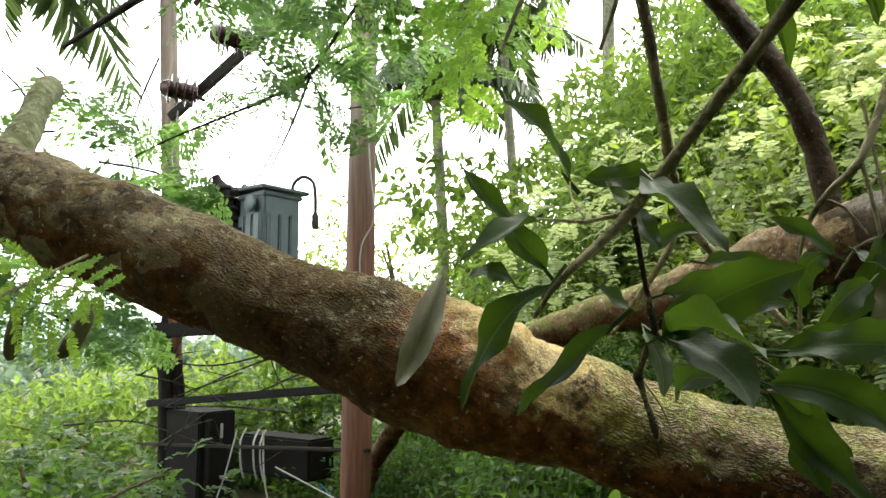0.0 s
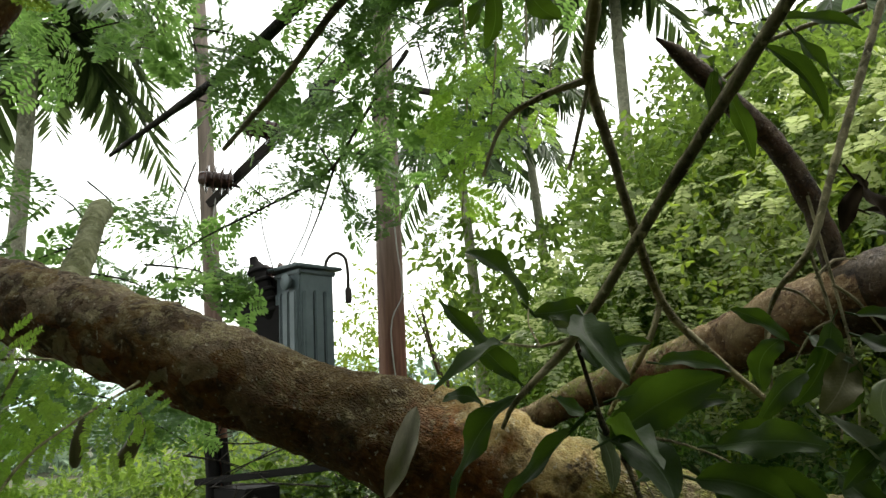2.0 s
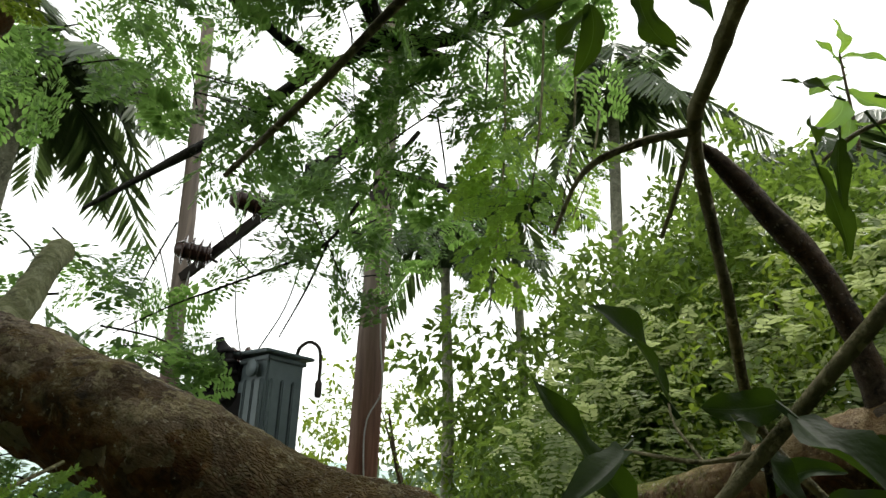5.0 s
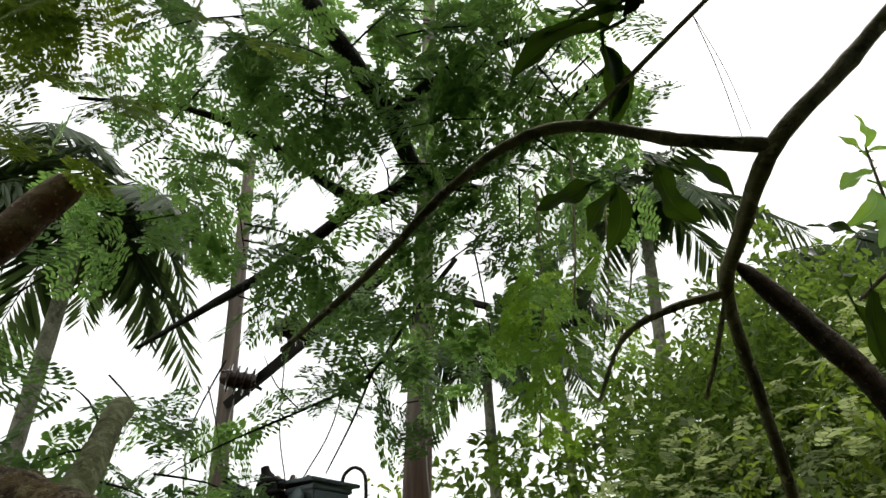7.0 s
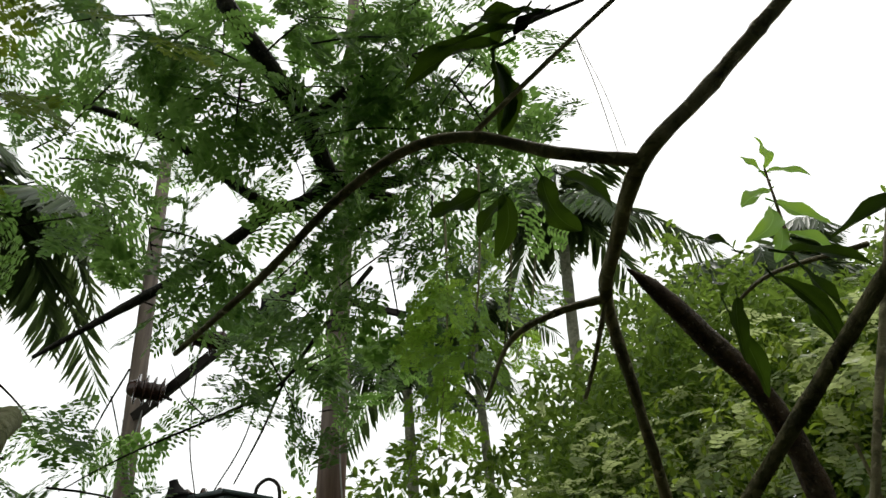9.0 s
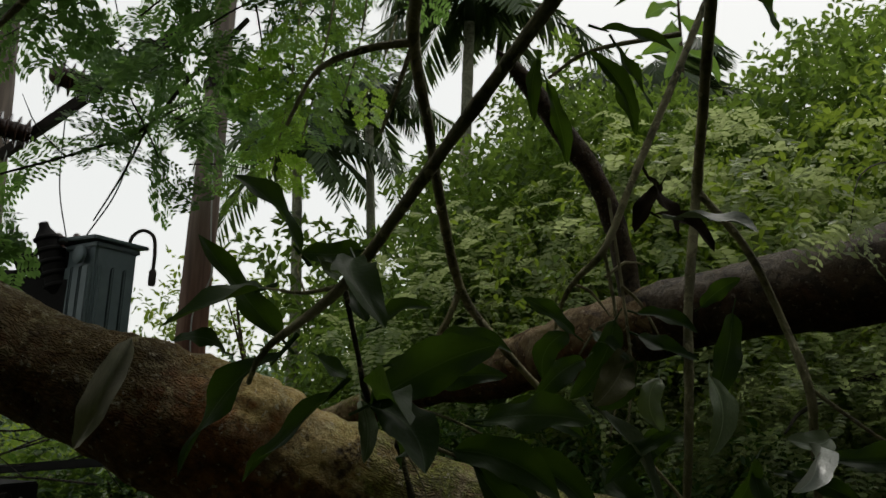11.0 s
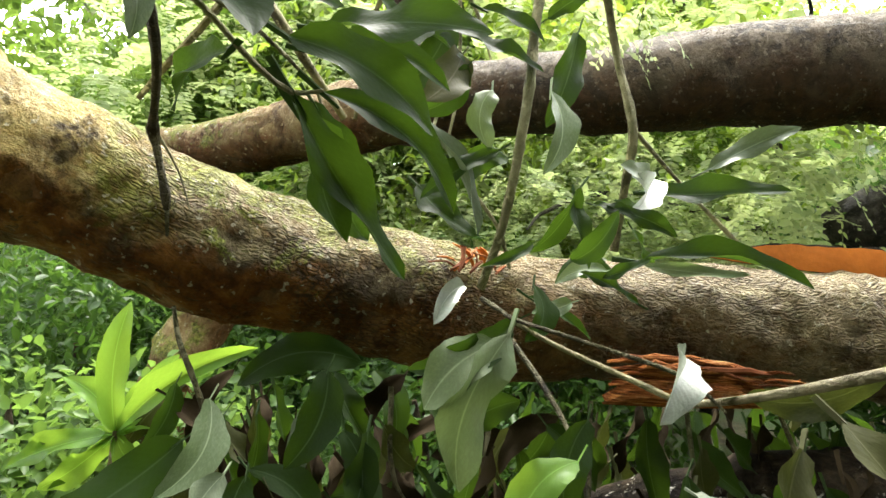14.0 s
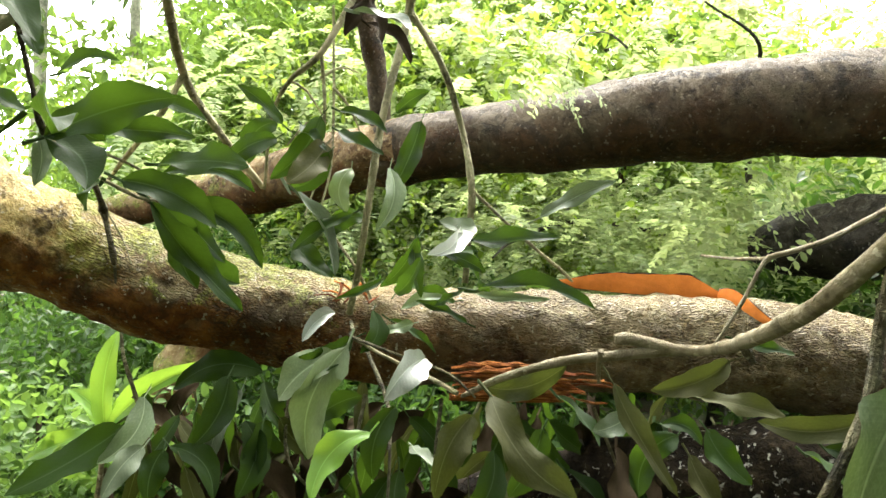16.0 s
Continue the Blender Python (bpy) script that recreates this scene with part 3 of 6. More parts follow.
def blades(pos, along, face, length, width, fold=0.2):
    """Vertices and faces of many small rounded leaves at once, each cupped along its middle."""
    n = len(pos)
    along /= np.linalg.norm(along, axis=1)[:, None] + 1e-9
    face = face - along * (face * along).sum(1)[:, None]
    face /= np.linalg.norm(face, axis=1)[:, None] + 1e-9
    across = np.cross(face, along)
    L, W = length[:, None], width[:, None]
    lift = face * W * fold
    v = np.stack([pos, pos + along * L * 0.28 + across * W * 0.44 + lift, pos + along * L * 0.68 + across * W * 0.46 + lift, pos + along * L - lift * 0.5,
                  pos + along * L * 0.68 - across * W * 0.46 + lift, pos + along * L * 0.28 - across * W * 0.44 + lift], 1).reshape(-1, 3)
    k = np.arange(n)[:, None] * 6
    f = np.concatenate([k + a for a in ([0, 3, 1], [1, 3, 2], [0, 5, 3], [5, 4, 3])], 0)
    return v, f


def soup(name, chunks, mat, smooth=False):
    """One mesh of many leaves."""
    vs, fs, off = [], [], 0
    for v, f in chunks:
        vs.append(v), fs.append(f + off)
        off += len(v)
    v, f = np.concatenate(vs), np.concatenate(fs)
    me = bpy.data.meshes.new(name)
    me.vertices.add(len(v)), me.loops.add(f.size), me.polygons.add(len(f))
    me.vertices.foreach_set("co", v.ravel())
    me.loops.foreach_set("vertex_index", f.ravel())
    me.polygons.foreach_set("loop_start", np.arange(0, f.size, 3))
    me.polygons.foreach_set("loop_total", np.full(len(f), 3))
    me.update(calc_edges=True)
    me.materials.append(mat)
    return me


RNG = np.random.default_rng(7)


def ball(n, rng=RNG):
    d = rng.normal(size=(n, 3))
    return d / np.linalg.norm(d, axis=1)[:, None]


def crown(center, radii, sprays, per, size, shell=0.45, spread=0.22, droop=0.35, slim=0.45, rng=RNG):
    """Sprays of leaves through the outer part of an uneven ellipsoid."""
    d = ball(sprays, rng)
    lump = np.array([1 + 0.35 * noise.noise(Vector(q) * 2.2 + Vector(center)) + 0.2 * noise.noise(Vector(q) * 5.0) for q in d])
    r = (1 - shell * rng.random(sprays) ** 1.6) * lump
    c = np.array(center) + d * r[:, None] * np.array(radii)
    go = d + 0.7 * ball(sprays, rng) - [0, 0, droop]
    go /= np.linalg.norm(go, axis=1)[:, None]
    k = np.repeat(np.arange(sprays), per)
    t = np.tile(np.linspace(0, 1, per), sprays)
    pos = c[k] + go[k] * (t * spread)[:, None] + rng.normal(size=(len(k), 3)) * spread * 0.22
    along = go[k] * 0.5 + ball(len(k), rng) - [0, 0, droop * 0.7]
    face = ball(len(k), rng) * 0.6 + [0, 0, 1.0]
    L = size * rng.uniform(0.65, 1.25, len(k))
    return blades(pos, along, face, L, L * slim * rng.uniform(0.8, 1.2, len(k)))


def feather(base, way, length, pairs, leaflet, sag=0.25, side=None, rng=RNG, open_=1.0, slim=0.40):
    """One pinnate leaf: a bending stalk with two rows of leaflets."""
    way = np.array(way, float) / np.linalg.norm(way)
    s = np.cross(way, [0, 0, 1.0]) if side is None else np.array(side, float)
    s = s / (np.linalg.norm(s) + 1e-9)
    t = np.linspace(0.12, 1, pairs)
    pts = np.array(base) + way * (t * length)[:, None] - np.array([0, 0, 1.0]) * (sag * length * t ** 2)[:, None]
    tang = np.gradient(pts, axis=0)
    tang /= np.linalg.norm(tang, axis=1)[:, None]
    up = np.cross(s, tang)
    out = []
    size = leaflet * (0.6 + 0.4 * np.sin(np.pi * np.clip(t * 0.95, 0, 1)))
    for sg in (1, -1):
        al = sg * s * open_ + tang * 0.45 + rng.normal(size=(pairs, 3)) * 0.12
        some = size * rng.uniform(0.7, 1.15, pairs)
        out.append(blades(pts, al, up + rng.normal(size=(pairs, 3)) * 0.22, some, some * slim, 0.08))
    # the stalk, as a thin three-sided spike
    w = np.array([s * 0.0012, -s * 0.0012])
    sp = np.concatenate([pts + w[0], pts + w[1]])
    idx = np.arange(pairs - 1)
    fc = np.concatenate([np.stack([idx, idx + 1, idx + pairs], 1), np.stack([idx + 1, idx + 1 + pairs, idx + pairs], 1)])
    out.append((sp, fc))
    return out


def bipinnate(base, way, length, pinnae, pairs, leaflet, rng=RNG, sag=0.15, face=None):
    """A twice-pinnate leaf: feathers in pairs along a stalk, all about one plane that looks towards face."""
    way = np.array(way, float) / np.linalg.norm(way)
    n = np.array(face, float) if face is not None else np.array((rng.normal() * 0.5, -0.6 + rng.normal() * 0.4, 0.6 + rng.normal() * 0.4))
    s = np.cross(way, n)
    s /= np.linalg.norm(s) + 1e-9
    n = np.cross(s, way)
    out = []
    for i in range(pinnae):
        t = (i + 1) / pinnae
        p = np.array(base) + way * length * t - np.array([0, 0, sag * length * t * t])
        for sg in (1, -1):
            d = s * sg + way * 0.6 + rng.normal(size=3) * 0.08
            out += feather(p, d, length * 0.55 * (0.75 + 0.3 * math.sin(math.pi * t)), pairs, leaflet, 0.12, np.cross(d, n), rng)
    return out


# ---- the setting ----
def height(x, y):
    return -0.05 + 0.10 * noise.noise(Vector((x * 0.4, y * 0.4, 0))) + 0.02 * max(0.0, math.hypot(x, y) - 12)


bm = bmesh.new()
radii = [0, 0.8, 1.6, 2.4, 3.4, 4.6, 6, 8, 11, 15, 22, 40, 90, 250, 900]
rings = [[bm.verts.new((r * math.cos(a), r * math.sin(a), height(r * math.cos(a), r * math.sin(a)) if r < 40 else 0.0)) for a in np.linspace(0, 2 * math.pi, 48, endpoint=False)] for r in radii[1:]]
mid = bm.verts.new((0, 0, height(0, 0)))
for k in range(48):
    bm.faces.new((mid, rings[0][k], rings[0][(k + 1) % 48]))
    for a, b in zip(rings, rings[1:]):
        bm.faces.new((a[k], b[k], b[(k + 1) % 48], a[(k + 1) % 48]))
tagged(part("ground", bm, GROUND), "damp forest floor of soil, litter and low weeds", "ground", kind="structure")

bm = bmesh.new()
prev = None
for i in range(61):
    a = radians(95 + i * 1.5)
    h = 22 + 14 * noise.noise(Vector((i * 0.11, 3, 0))) + 5 * noise.noise(Vector((i * 0.4, 9, 0)))
    row = [bm.verts.new((r * math.cos(a), r * math.sin(a), z)) for r, z in ((230, -2), (260, h * 0.5), (300, h), (340, h * 0.6), (360, -2))]
    if prev:
        for k in range(4):
            bm.faces.new((prev[k], row[k], row[k + 1], prev[k + 1]))
    prev = row
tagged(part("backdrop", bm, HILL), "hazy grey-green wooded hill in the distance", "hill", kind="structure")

# ---- the leaning trunk, broken over at its bend ----
TRUNK = [(-2.3, 1.80, 2.26, .125), (-1.5, 1.72, 2.02, .125), (-1.13, 1.68, 1.895, .127), (-0.82, 1.645, 1.786, .130), (-0.64, 1.635, 1.712, .135), (-0.50, 1.63, 1.650, .124), (-0.40, 1.63, 1.606, .123), (-0.25, 1.625, 1.543, .132),
         (-0.10, 1.615, 1.482, .150), (0.03, 1.608, 1.434, .160), (0.11, 1.605, 1.408, .157), (0.17, 1.600, 1.382, .137), (0.28, 1.595, 1.350, .128), (0.55, 1.57, 1.250, .125), (0.79, 1.545, 1.204, .125), (1.02, 1.48, 1.160, .130), (1.20, 1.40, 1.160, .130), (1.40, 1.30, 1.168, .124),
         (1.65, 1.15, 1.176, .127), (1.95, 0.98, 1.174, .137), (2.3, 0.80, 1.135, .145), (2.9, 0.5, 1.06, .15), (3.8, 0.0, 0.85, .13), (5.0, -0.7, 0.4, .135), (6.2, -1.4, -.1, .14)]
fallen = thing("fallen_tree_trunk", "fallen tree trunk with pale lichened bark, cracked at the bend", "tree trunk")
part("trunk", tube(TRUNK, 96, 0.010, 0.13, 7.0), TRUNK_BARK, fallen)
part("sawn_stub", tube([(-1.10, 1.62, 1.90, .066), (-1.16, 1.72, 1.99, .050), (-1.26, 1.94, 2.16, .043), (-1.36, 2.14, 2.33, .041), (-1.43, 2.29, 2.43, .046), (-1.445, 2.32, 2.455, .036)], 16, 0.02, 0.12, 20.0), BARK_STUB, fallen, "sawn pale green limb stub")

second = thing("second_fallen_trunk", "thick grey-brown fallen trunk lying behind the first", "tree trunk")
part("broken_stub", tube([(1.50, 3.70, 1.86, .07), (1.42, 3.76, 1.80, .04), (1.30, 3.82, 1.75, .024), (1.20, 3.86, 1.72, .018)], 10, 0.03, 0.2, 20), BARK, second, "pale broken stub")
part("trunk", tube([(-0.95, 5.95, -.1, .06), (-0.70, 5.62, 0.62, .07), (-0.30, 5.16, 1.12, .085), (0.265, 4.745, 1.45, .10), (0.823, 4.336, 1.66, .12), (1.247, 3.888, 1.755, .15), (1.623, 3.462, 1.90, .18), (1.90, 3.18, 1.97, .178)], 30, 0.03, 0.16, 6.0), BARK, second, "paler upper length of the trunk")
part("trunk", tube([(1.78, 3.30, 1.94, .16), (1.88, 3.20, 1.965, .183), (2.091, 2.989, 2.02, .18),
                    (2.506, 2.546, 2.08, .20), (2.899, 2.17, 2.16, .225), (3.483, 1.694, 2.226, .25), (4.6, 0.8, 2.25, .27), (6.2, -0.5, 1.6, .29), (8.0, -1.8, -.2, .32)], 32, 0.03, 0.10, 4.0), BARK_GREY, second)

# ---- the two-pole transformer structure ----
def pole(points, label):
    p = thing("utility_pole", label, "utility pole", "poles of the transformer structure", at=points[0][:3])
    o = Vector(points[0][:3])
    part("shaft", tube([(*(Vector(q[:3]) - o), q[3]) for q in points], 20, 0.15, 0.03, 3.0), POLE, p)
    return p


right_pole = pole([(-0.84, 5.36, -0.4, .118), (-0.80, 5.36, 2.0, .115), (-0.77, 5.36, 4.15, .102)], "rust-brown weathered utility pole in two lengths")
part("upper_shaft", tube([(0.07, 0, 4.5, .088), (0.09, 0, 6.5, .078), (0.11, 0, 9.6, .066)], 16, 0.2, 0.03, 3.0), POLE, right_pole)
part("clamp_band", tube([(0.068, 0, 4.48, .116), (0.07, 0, 4.58, .116)], 20, 0.02), STEEL, right_pole)
left_pole = pole([(-3.0, 7.2, -0.4, .10), (-3.07, 7.2, 1.2, .10), (-3.23, 7.2, 4.07, .095), (-3.45, 7.2, 7.6, .08)], "slim grey-brown utility pole carrying insulators")

part("conduit", tube([(0.0, -0.16, 0.3, .07), (-0.06, -0.15, 1.2, .075), (-0.10, -0.14, 1.9, .07), (-0.13, -0.13, 2.25, .03)], 12, 0.1, 0.25, 9.0), DARKBOX, left_pole, "black conduit lashed to the pole")
part("conduit", tube([(0.14, -0.10, 0.3, .05), (0.08, -0.10, 1.2, .05), (0.02, -0.10, 1.8, .045)], 10, 0.1, 0.25, 9.0), DARKBOX, left_pole, "black conduit lashed to the pole")

# ---- mango branches ----
def stem(points, parent, mat=None, seg=8, label=""):
    return part("stem", tube(points, seg, 0.02, 0.12, 30.0, knots=0.14), mat or TWIG, parent, label)


TURN = random.Random(11)


def leaves(parent, rows, broad=1.0):
    """Rows of tone, width, base and tip."""
    for tone, width, *p in rows:
        up = (TURN.uniform(-0.4, 0.4), -0.85 + TURN.uniform(-0.25, 0.25), 0.5 + TURN.uniform(-0.3, 0.3))
        leaf(parent, p[:3], p[3:], width * broad, up, tone)


near_branch = thing("mango_branch", "mango branch with long dark green pointed leaves over the trunk", "branch", "mango branches")
stem([(.15, .90, 1.53, 0.0033), (.177, .84, 1.572, 0.0049), (.271, .85, 1.659, 0.0078), (.373, .744, 1.794, 0.0082), (.474, .637, 1.93, 0.0089), (.576, .531, 2.065, 0.0094), (.70, .41, 2.23, 0.0103), (.90, .20, 2.50, 0.0115)], near_branch)
stem([(.271, .85, 1.659, 0.0043), (.295, .90, 1.57, 0.0037), (.314, .939, 1.511, 0.0062), (.37, 1.20, 1.49, 0.0066), (.402, 1.40, 1.445, 0.0066), (.409, 1.448, 1.428, 0.0105), (.416, 1.45, 1.405, 0.0062), (.430, 1.447, 1.35, 0.0062), (.436, 1.445, 1.329, 0.0085), (.440, 1.450, 1.305, 0.0046)], near_branch, LOG)
stem([(.413, 1.452, 1.43, 0.0025), (.45, 1.44, 1.37, 0.0019), (.475, 1.45, 1.31, 0.0012)], near_branch)
stem([(.271, .85, 1.659, 0.0037), (.219, .872, 1.650, 0.0028), (.166, .919, 1.663, 0.0019), (.157, .95, 1.669, 0.0012)], near_branch)
stem([(.219, .872, 1.650, 0.0019), (.205, .91, 1.69, 0.0015), (.208, .937, 1.719, 0.0012)], near_branch)
stem([(.314, .939, 1.511, 0.0037), (.36, .90, 1.47, 0.0031), (.42, .94, 1.44, 0.0031), (.468, .969, 1.427, 0.0031), (.50, .965, 1.435, 0.0019)], near_branch)
stem([(.314, .939, 1.511, 0.0028), (.42, .98, 1.49, 0.0025), (.52, 1.04, 1.45, 0.0019), (.54, 1.08, 1.43, 0.0019)], near_branch)
leaves(near_branch, [
    ('dark', 0.042, 0.208, 0.937, 1.719, 0.112, 0.857, 1.808),
    ('dark', 0.042, 0.181, 1.026, 1.604, 0.058, 0.946, 1.745),
    ('dark', 0.032, 0.157, 0.95, 1.669, 0.054, 0.801, 1.59),
    ('bleached', 0.030, 0.036, 0.751, 1.571, -0.017, 0.77, 1.45),
    ('dark', 0.048, 0.185, 0.992, 1.581, 0.052, 0.989, 1.404),
    ('dark', 0.045, 0.263, 0.957, 1.521, 0.133, 1.056, 1.389),
    ('dark', 0.048, 0.282, 0.799, 1.685, 0.314, 0.659, 1.578),
    ('dark', 0.036, 0.294, 0.847, 1.707, 0.212, 0.843, 1.699),
    ('pale', 0.02, 0.269, 0.86, 1.678, 0.234, 0.827, 1.691),
    ('dark', 0.03, 0.29, 0.892, 1.67, 0.304, 0.855, 1.61),
], 1.22)
leaves(near_branch, [
    ('dark', 0.025, 0.125, 0.851, 1.565, 0.065, 0.817, 1.575),
    ('dark', 0.065, 0.314, 0.939, 1.505, 0.375, 0.781, 1.421),
    ('dark', 0.05, 0.325, 0.92, 1.505, 0.342, 0.66, 1.478),
    ('dark', 0.04, 0.363, 0.996, 1.532, 0.544, 1.041, 1.553),
    ('dark', 0.044, 0.486, 0.979, 1.475, 0.634, 0.937, 1.456),
    ('dark', 0.036, 0.521, 1.056, 1.441, 0.61, 1.035, 1.329),
    ('dark', 0.044, 0.529, 1.06, 1.416, 0.561, 1.01, 1.28),
    ('dark', 0.036, 0.442, 1.108, 1.622, 0.573, 1.116, 1.598),
    ('dark', 0.04, 0.709, 1.123, 1.588, 0.592, 1.081, 1.498),
], 1.22)
leaves(near_branch, [
    ('dark', 0.043, 0.474, 0.913, 1.482, 0.595, 0.804, 1.481),
    ('dark', 0.04, 0.499, 0.967, 1.433, 0.657, 0.942, 1.323),
    ('dark', 0.04, 0.468, 0.969, 1.427, 0.645, 1.021, 1.241),
    ('dark', 0.036, 0.475, 0.993, 1.425, 0.666, 1.176, 1.286),
    ('dark', 0.043, 0.418, 0.842, 1.444, 0.558, 0.833, 1.385),
    ('dark', 0.032, 0.394, 0.934, 1.445, 0.378, 1.085, 1.405),
    ('dark', 0.054, 0.314, 0.907, 1.502, 0.492, 0.878, 1.587),
    ('dark', 0.025, 0.323, 0.99, 1.618, 0.408, 0.967, 1.65),
    ('dark', 0.029, 0.343, 1.004, 1.564, 0.47, 0.97, 1.601),
    ('dark', 0.025, 0.356, 0.975, 1.557, 0.397, 0.954, 1.514),
], 1.5)
leaves(near_branch, [
    ('pale', 0.025, 0.302, 0.948, 1.509, 0.307, 0.891, 1.426),
    ('dark', 0.029, 0.238, 0.923, 1.57, 0.284, 0.956, 1.546),
], 1.22)
high_branch = thing("mango_branch", "tall forked mango branch against the white sky", "branch", "mango branches")
stem([(1.40, .62, 3.33, .018), (.842, .809, 2.80, .0155), (.562, .906, 2.527, .0145), (.422, .954, 2.393, .0155), (.400, 1.13, 2.33, .0145), (.408, 1.292, 2.295, .0145), (.46, 1.40, 2.13, .012), (.485, 1.442, 2.024, .012), (.575, 1.62, 1.805, .0115), (.68, 1.62, 1.66, .010), (.80, 1.626, 1.535, .007)], high_branch)
stem([(.422, .954, 2.393, .013), (.28, .98, 2.44, .012), (.126, 1.009, 2.51, .0115), (.0, 1.03, 2.50, .010), (-.14, 1.09, 2.43, .009), (-.30, 1.2, 2.33, .008), (-.55, 1.45, 2.28, .006)], high_branch)
stem([(.408, 1.292, 2.295, .009), (.30, 1.30, 2.27, .008), (.20, 1.32, 2.22, .006), (.14, 1.35, 2.10, .004)], high_branch)
stem([(.408, 1.292, 2.295, .006), (.37, 1.33, 2.17, .005), (.345, 1.36, 2.10, .004)], high_branch)
stem([(.575, 1.62, 1.805, .0085), (.53, 1.63, 1.70, .008), (.455, 1.70, 1.58, .007), (.42, 1.74, 1.52, .005)], high_branch)
stem([(.126, 1.009, 2.51, .006), (.30, .95, 2.66, .005), (.45, .92, 2.80, .005)], high_branch)
stem([(.83, 1.63, 2.42, .005), (.95, 1.60, 2.50, .006), (1.20, 1.55, 2.55, .008)], high_branch)
stem([(.84, .80, 2.26, .006), (0.960, 0.921, 2.345, .005), (1.070, 1.045, 2.383, .0035)], high_branch)
stem([(.87, .865, 2.22, .005), (1.013, 1.050, 2.387, .0035)], high_branch)
stem([(.345, .94, 2.70, .0009), (.375, .97, 2.58, .0009), (.41, 1.03, 2.465, .0007)], high_branch, TWIG_PALE, 5)
stem([(.345, .94, 2.70, .0007), (.388, .97, 2.58, .0007), (.424, 1.02, 2.48, .0006)], high_branch, TWIG_PALE, 5)
leaves(high_branch, [
    ('dark', 0.065, 0.84, 1.678, 2.434, 0.928, 1.772, 2.217),
    ('dark', 0.065, 0.906, 1.523, 2.452, 1.056, 1.584, 2.258),
    ('dark', 0.058, 1.002, 1.549, 2.495, 1.125, 1.601, 2.331),
    ('dark', 0.058, 0.846, 1.547, 2.543, 0.718, 1.543, 2.588),
    ('dark', 0.065, 0.936, 1.497, 2.507, 1.127, 1.454, 2.427),
    ('dark', 0.058, 0.777, 1.55, 2.42, 0.698, 1.413, 2.379),
    ('dark', 0.065, 1.014, 1.631, 2.472, 1.093, 1.649, 2.272),
    ('dark', 0.072, 1.013, 1.05, 2.387, 0.798, 1.107, 2.304),
    ('dark', 0.072, 1.07, 1.045, 2.383, 1.148, 1.082, 2.268),
    ('pale', 0.058, 1.081, 1.039, 2.393, 1.191, 1.037, 2.368),
], 0.85)
leaves(high_branch, [
    ('dark', 0.072, 0.185, 0.997, 2.702, 0.191, 1.075, 2.573),
    ('dark', 0.072, 0.204, 0.982, 2.731, 0.003, 0.977, 2.605),
    ('dark', 0.068, 0.148, 1.133, 2.467, 0.037, 1.148, 2.422),
    ('dark', 0.060, 0.195, 1.138, 2.467, 0.172, 1.204, 2.352),
    ('dark', 0.056, 0.197, 1.144, 2.457, 0.14, 1.179, 2.388),
    ('dark', 0.070, 0.266, 1.085, 2.47, 0.345, 1.15, 2.375),
    ('dark', 0.062, 0.309, 1.09, 2.47, 0.41, 1.133, 2.416),
    ('dark', 0.048, 0.71, 1.344, 2.311, 0.704, 1.372, 2.163),
    ('dry', 0.06, 0.919, 1.25, 1.998, 0.96, 1.214, 1.86),
    ('dry', 0.06, 0.932, 1.26, 1.915, 1.035, 1.21, 1.823),
], 0.85)
leaves(high_branch, [
    ('dry', 0.05, 0.949, 1.249, 1.98, 0.877, 1.243, 1.866),
], 0.85)
leaves(high_branch, [
    ('dark', 0.052, 0.270, 0.956, 2.790, 0.120, 0.960, 2.735),
    ('dark', 0.048, 0.240, 0.970, 2.770, 0.032, 0.985, 2.699),
    ('dark', 0.050, 0.260, 0.950, 2.800, 0.190, 0.990, 2.720),
    ('dark', 0.045, 0.290, 0.960, 2.800, 0.150, 0.940, 2.760),
    ('dark', 0.056, 0.187, 0.995, 2.700, 0.186, 1.084, 2.553),
    ('dry', 0.040, 0.300, 0.955, 2.800, 0.230, 0.975, 2.745),
])
upright_branch = thing("mango_branch", "upright mango shoots rising from the broken trunk", "branch", "mango branches")
stem([(.63, .31, 2.51, 0.0104), (.774, .644, 2.338, 0.0104), (.919, .975, 2.165, 0.0104), (.991, 1.14, 2.078, 0.0104), (1.063, 1.305, 1.992, 0.0112), (.995, 1.26, 1.72, 0.0096), (.96, 1.22, 1.55, 0.0088), (.95, 1.24, 1.35, 0.0080), (.955, 1.30, 1.22, 0.0080)], upright_branch)
stem([(1.063, 1.305, 1.992, 0.0088), (1.159, 1.291, 1.86, 0.0088), (1.235, 1.30, 1.703, 0.0084), (1.241, 1.244, 1.549, 0.0096), (1.25, 1.26, 1.44, 0.0080), (1.262, 1.285, 1.31, 0.0080)], upright_branch)
stem([(1.241, 1.244, 1.549, 0.0048), (1.36, 1.21, 1.45, 0.0040), (1.491, 1.178, 1.356, 0.0048), (1.52, 1.17, 1.33, 0.0032)], upright_branch)
stem([(1.5, 1.54, 3.1, 0.0096), (1.315, 1.498, 2.753, 0.0096), (1.137, 1.455, 2.398, 0.0096), (1.048, 1.434, 2.22, 0.0096), (.958, 1.412, 2.043, 0.0088), (.869, 1.391, 1.865, 0.0088), (.801, 1.426, 1.786, 0.0064), (.777, 1.482, 1.694, 0.0048), (.782, 1.53, 1.52, 0.0040)], upright_branch)
stem([(.869, 1.391, 1.865, 0.0048), (.885, 1.38, 1.70, 0.0040), (.87, 1.36, 1.55, 0.0032), (.84, 1.34, 1.45, 0.0024)], upright_branch)
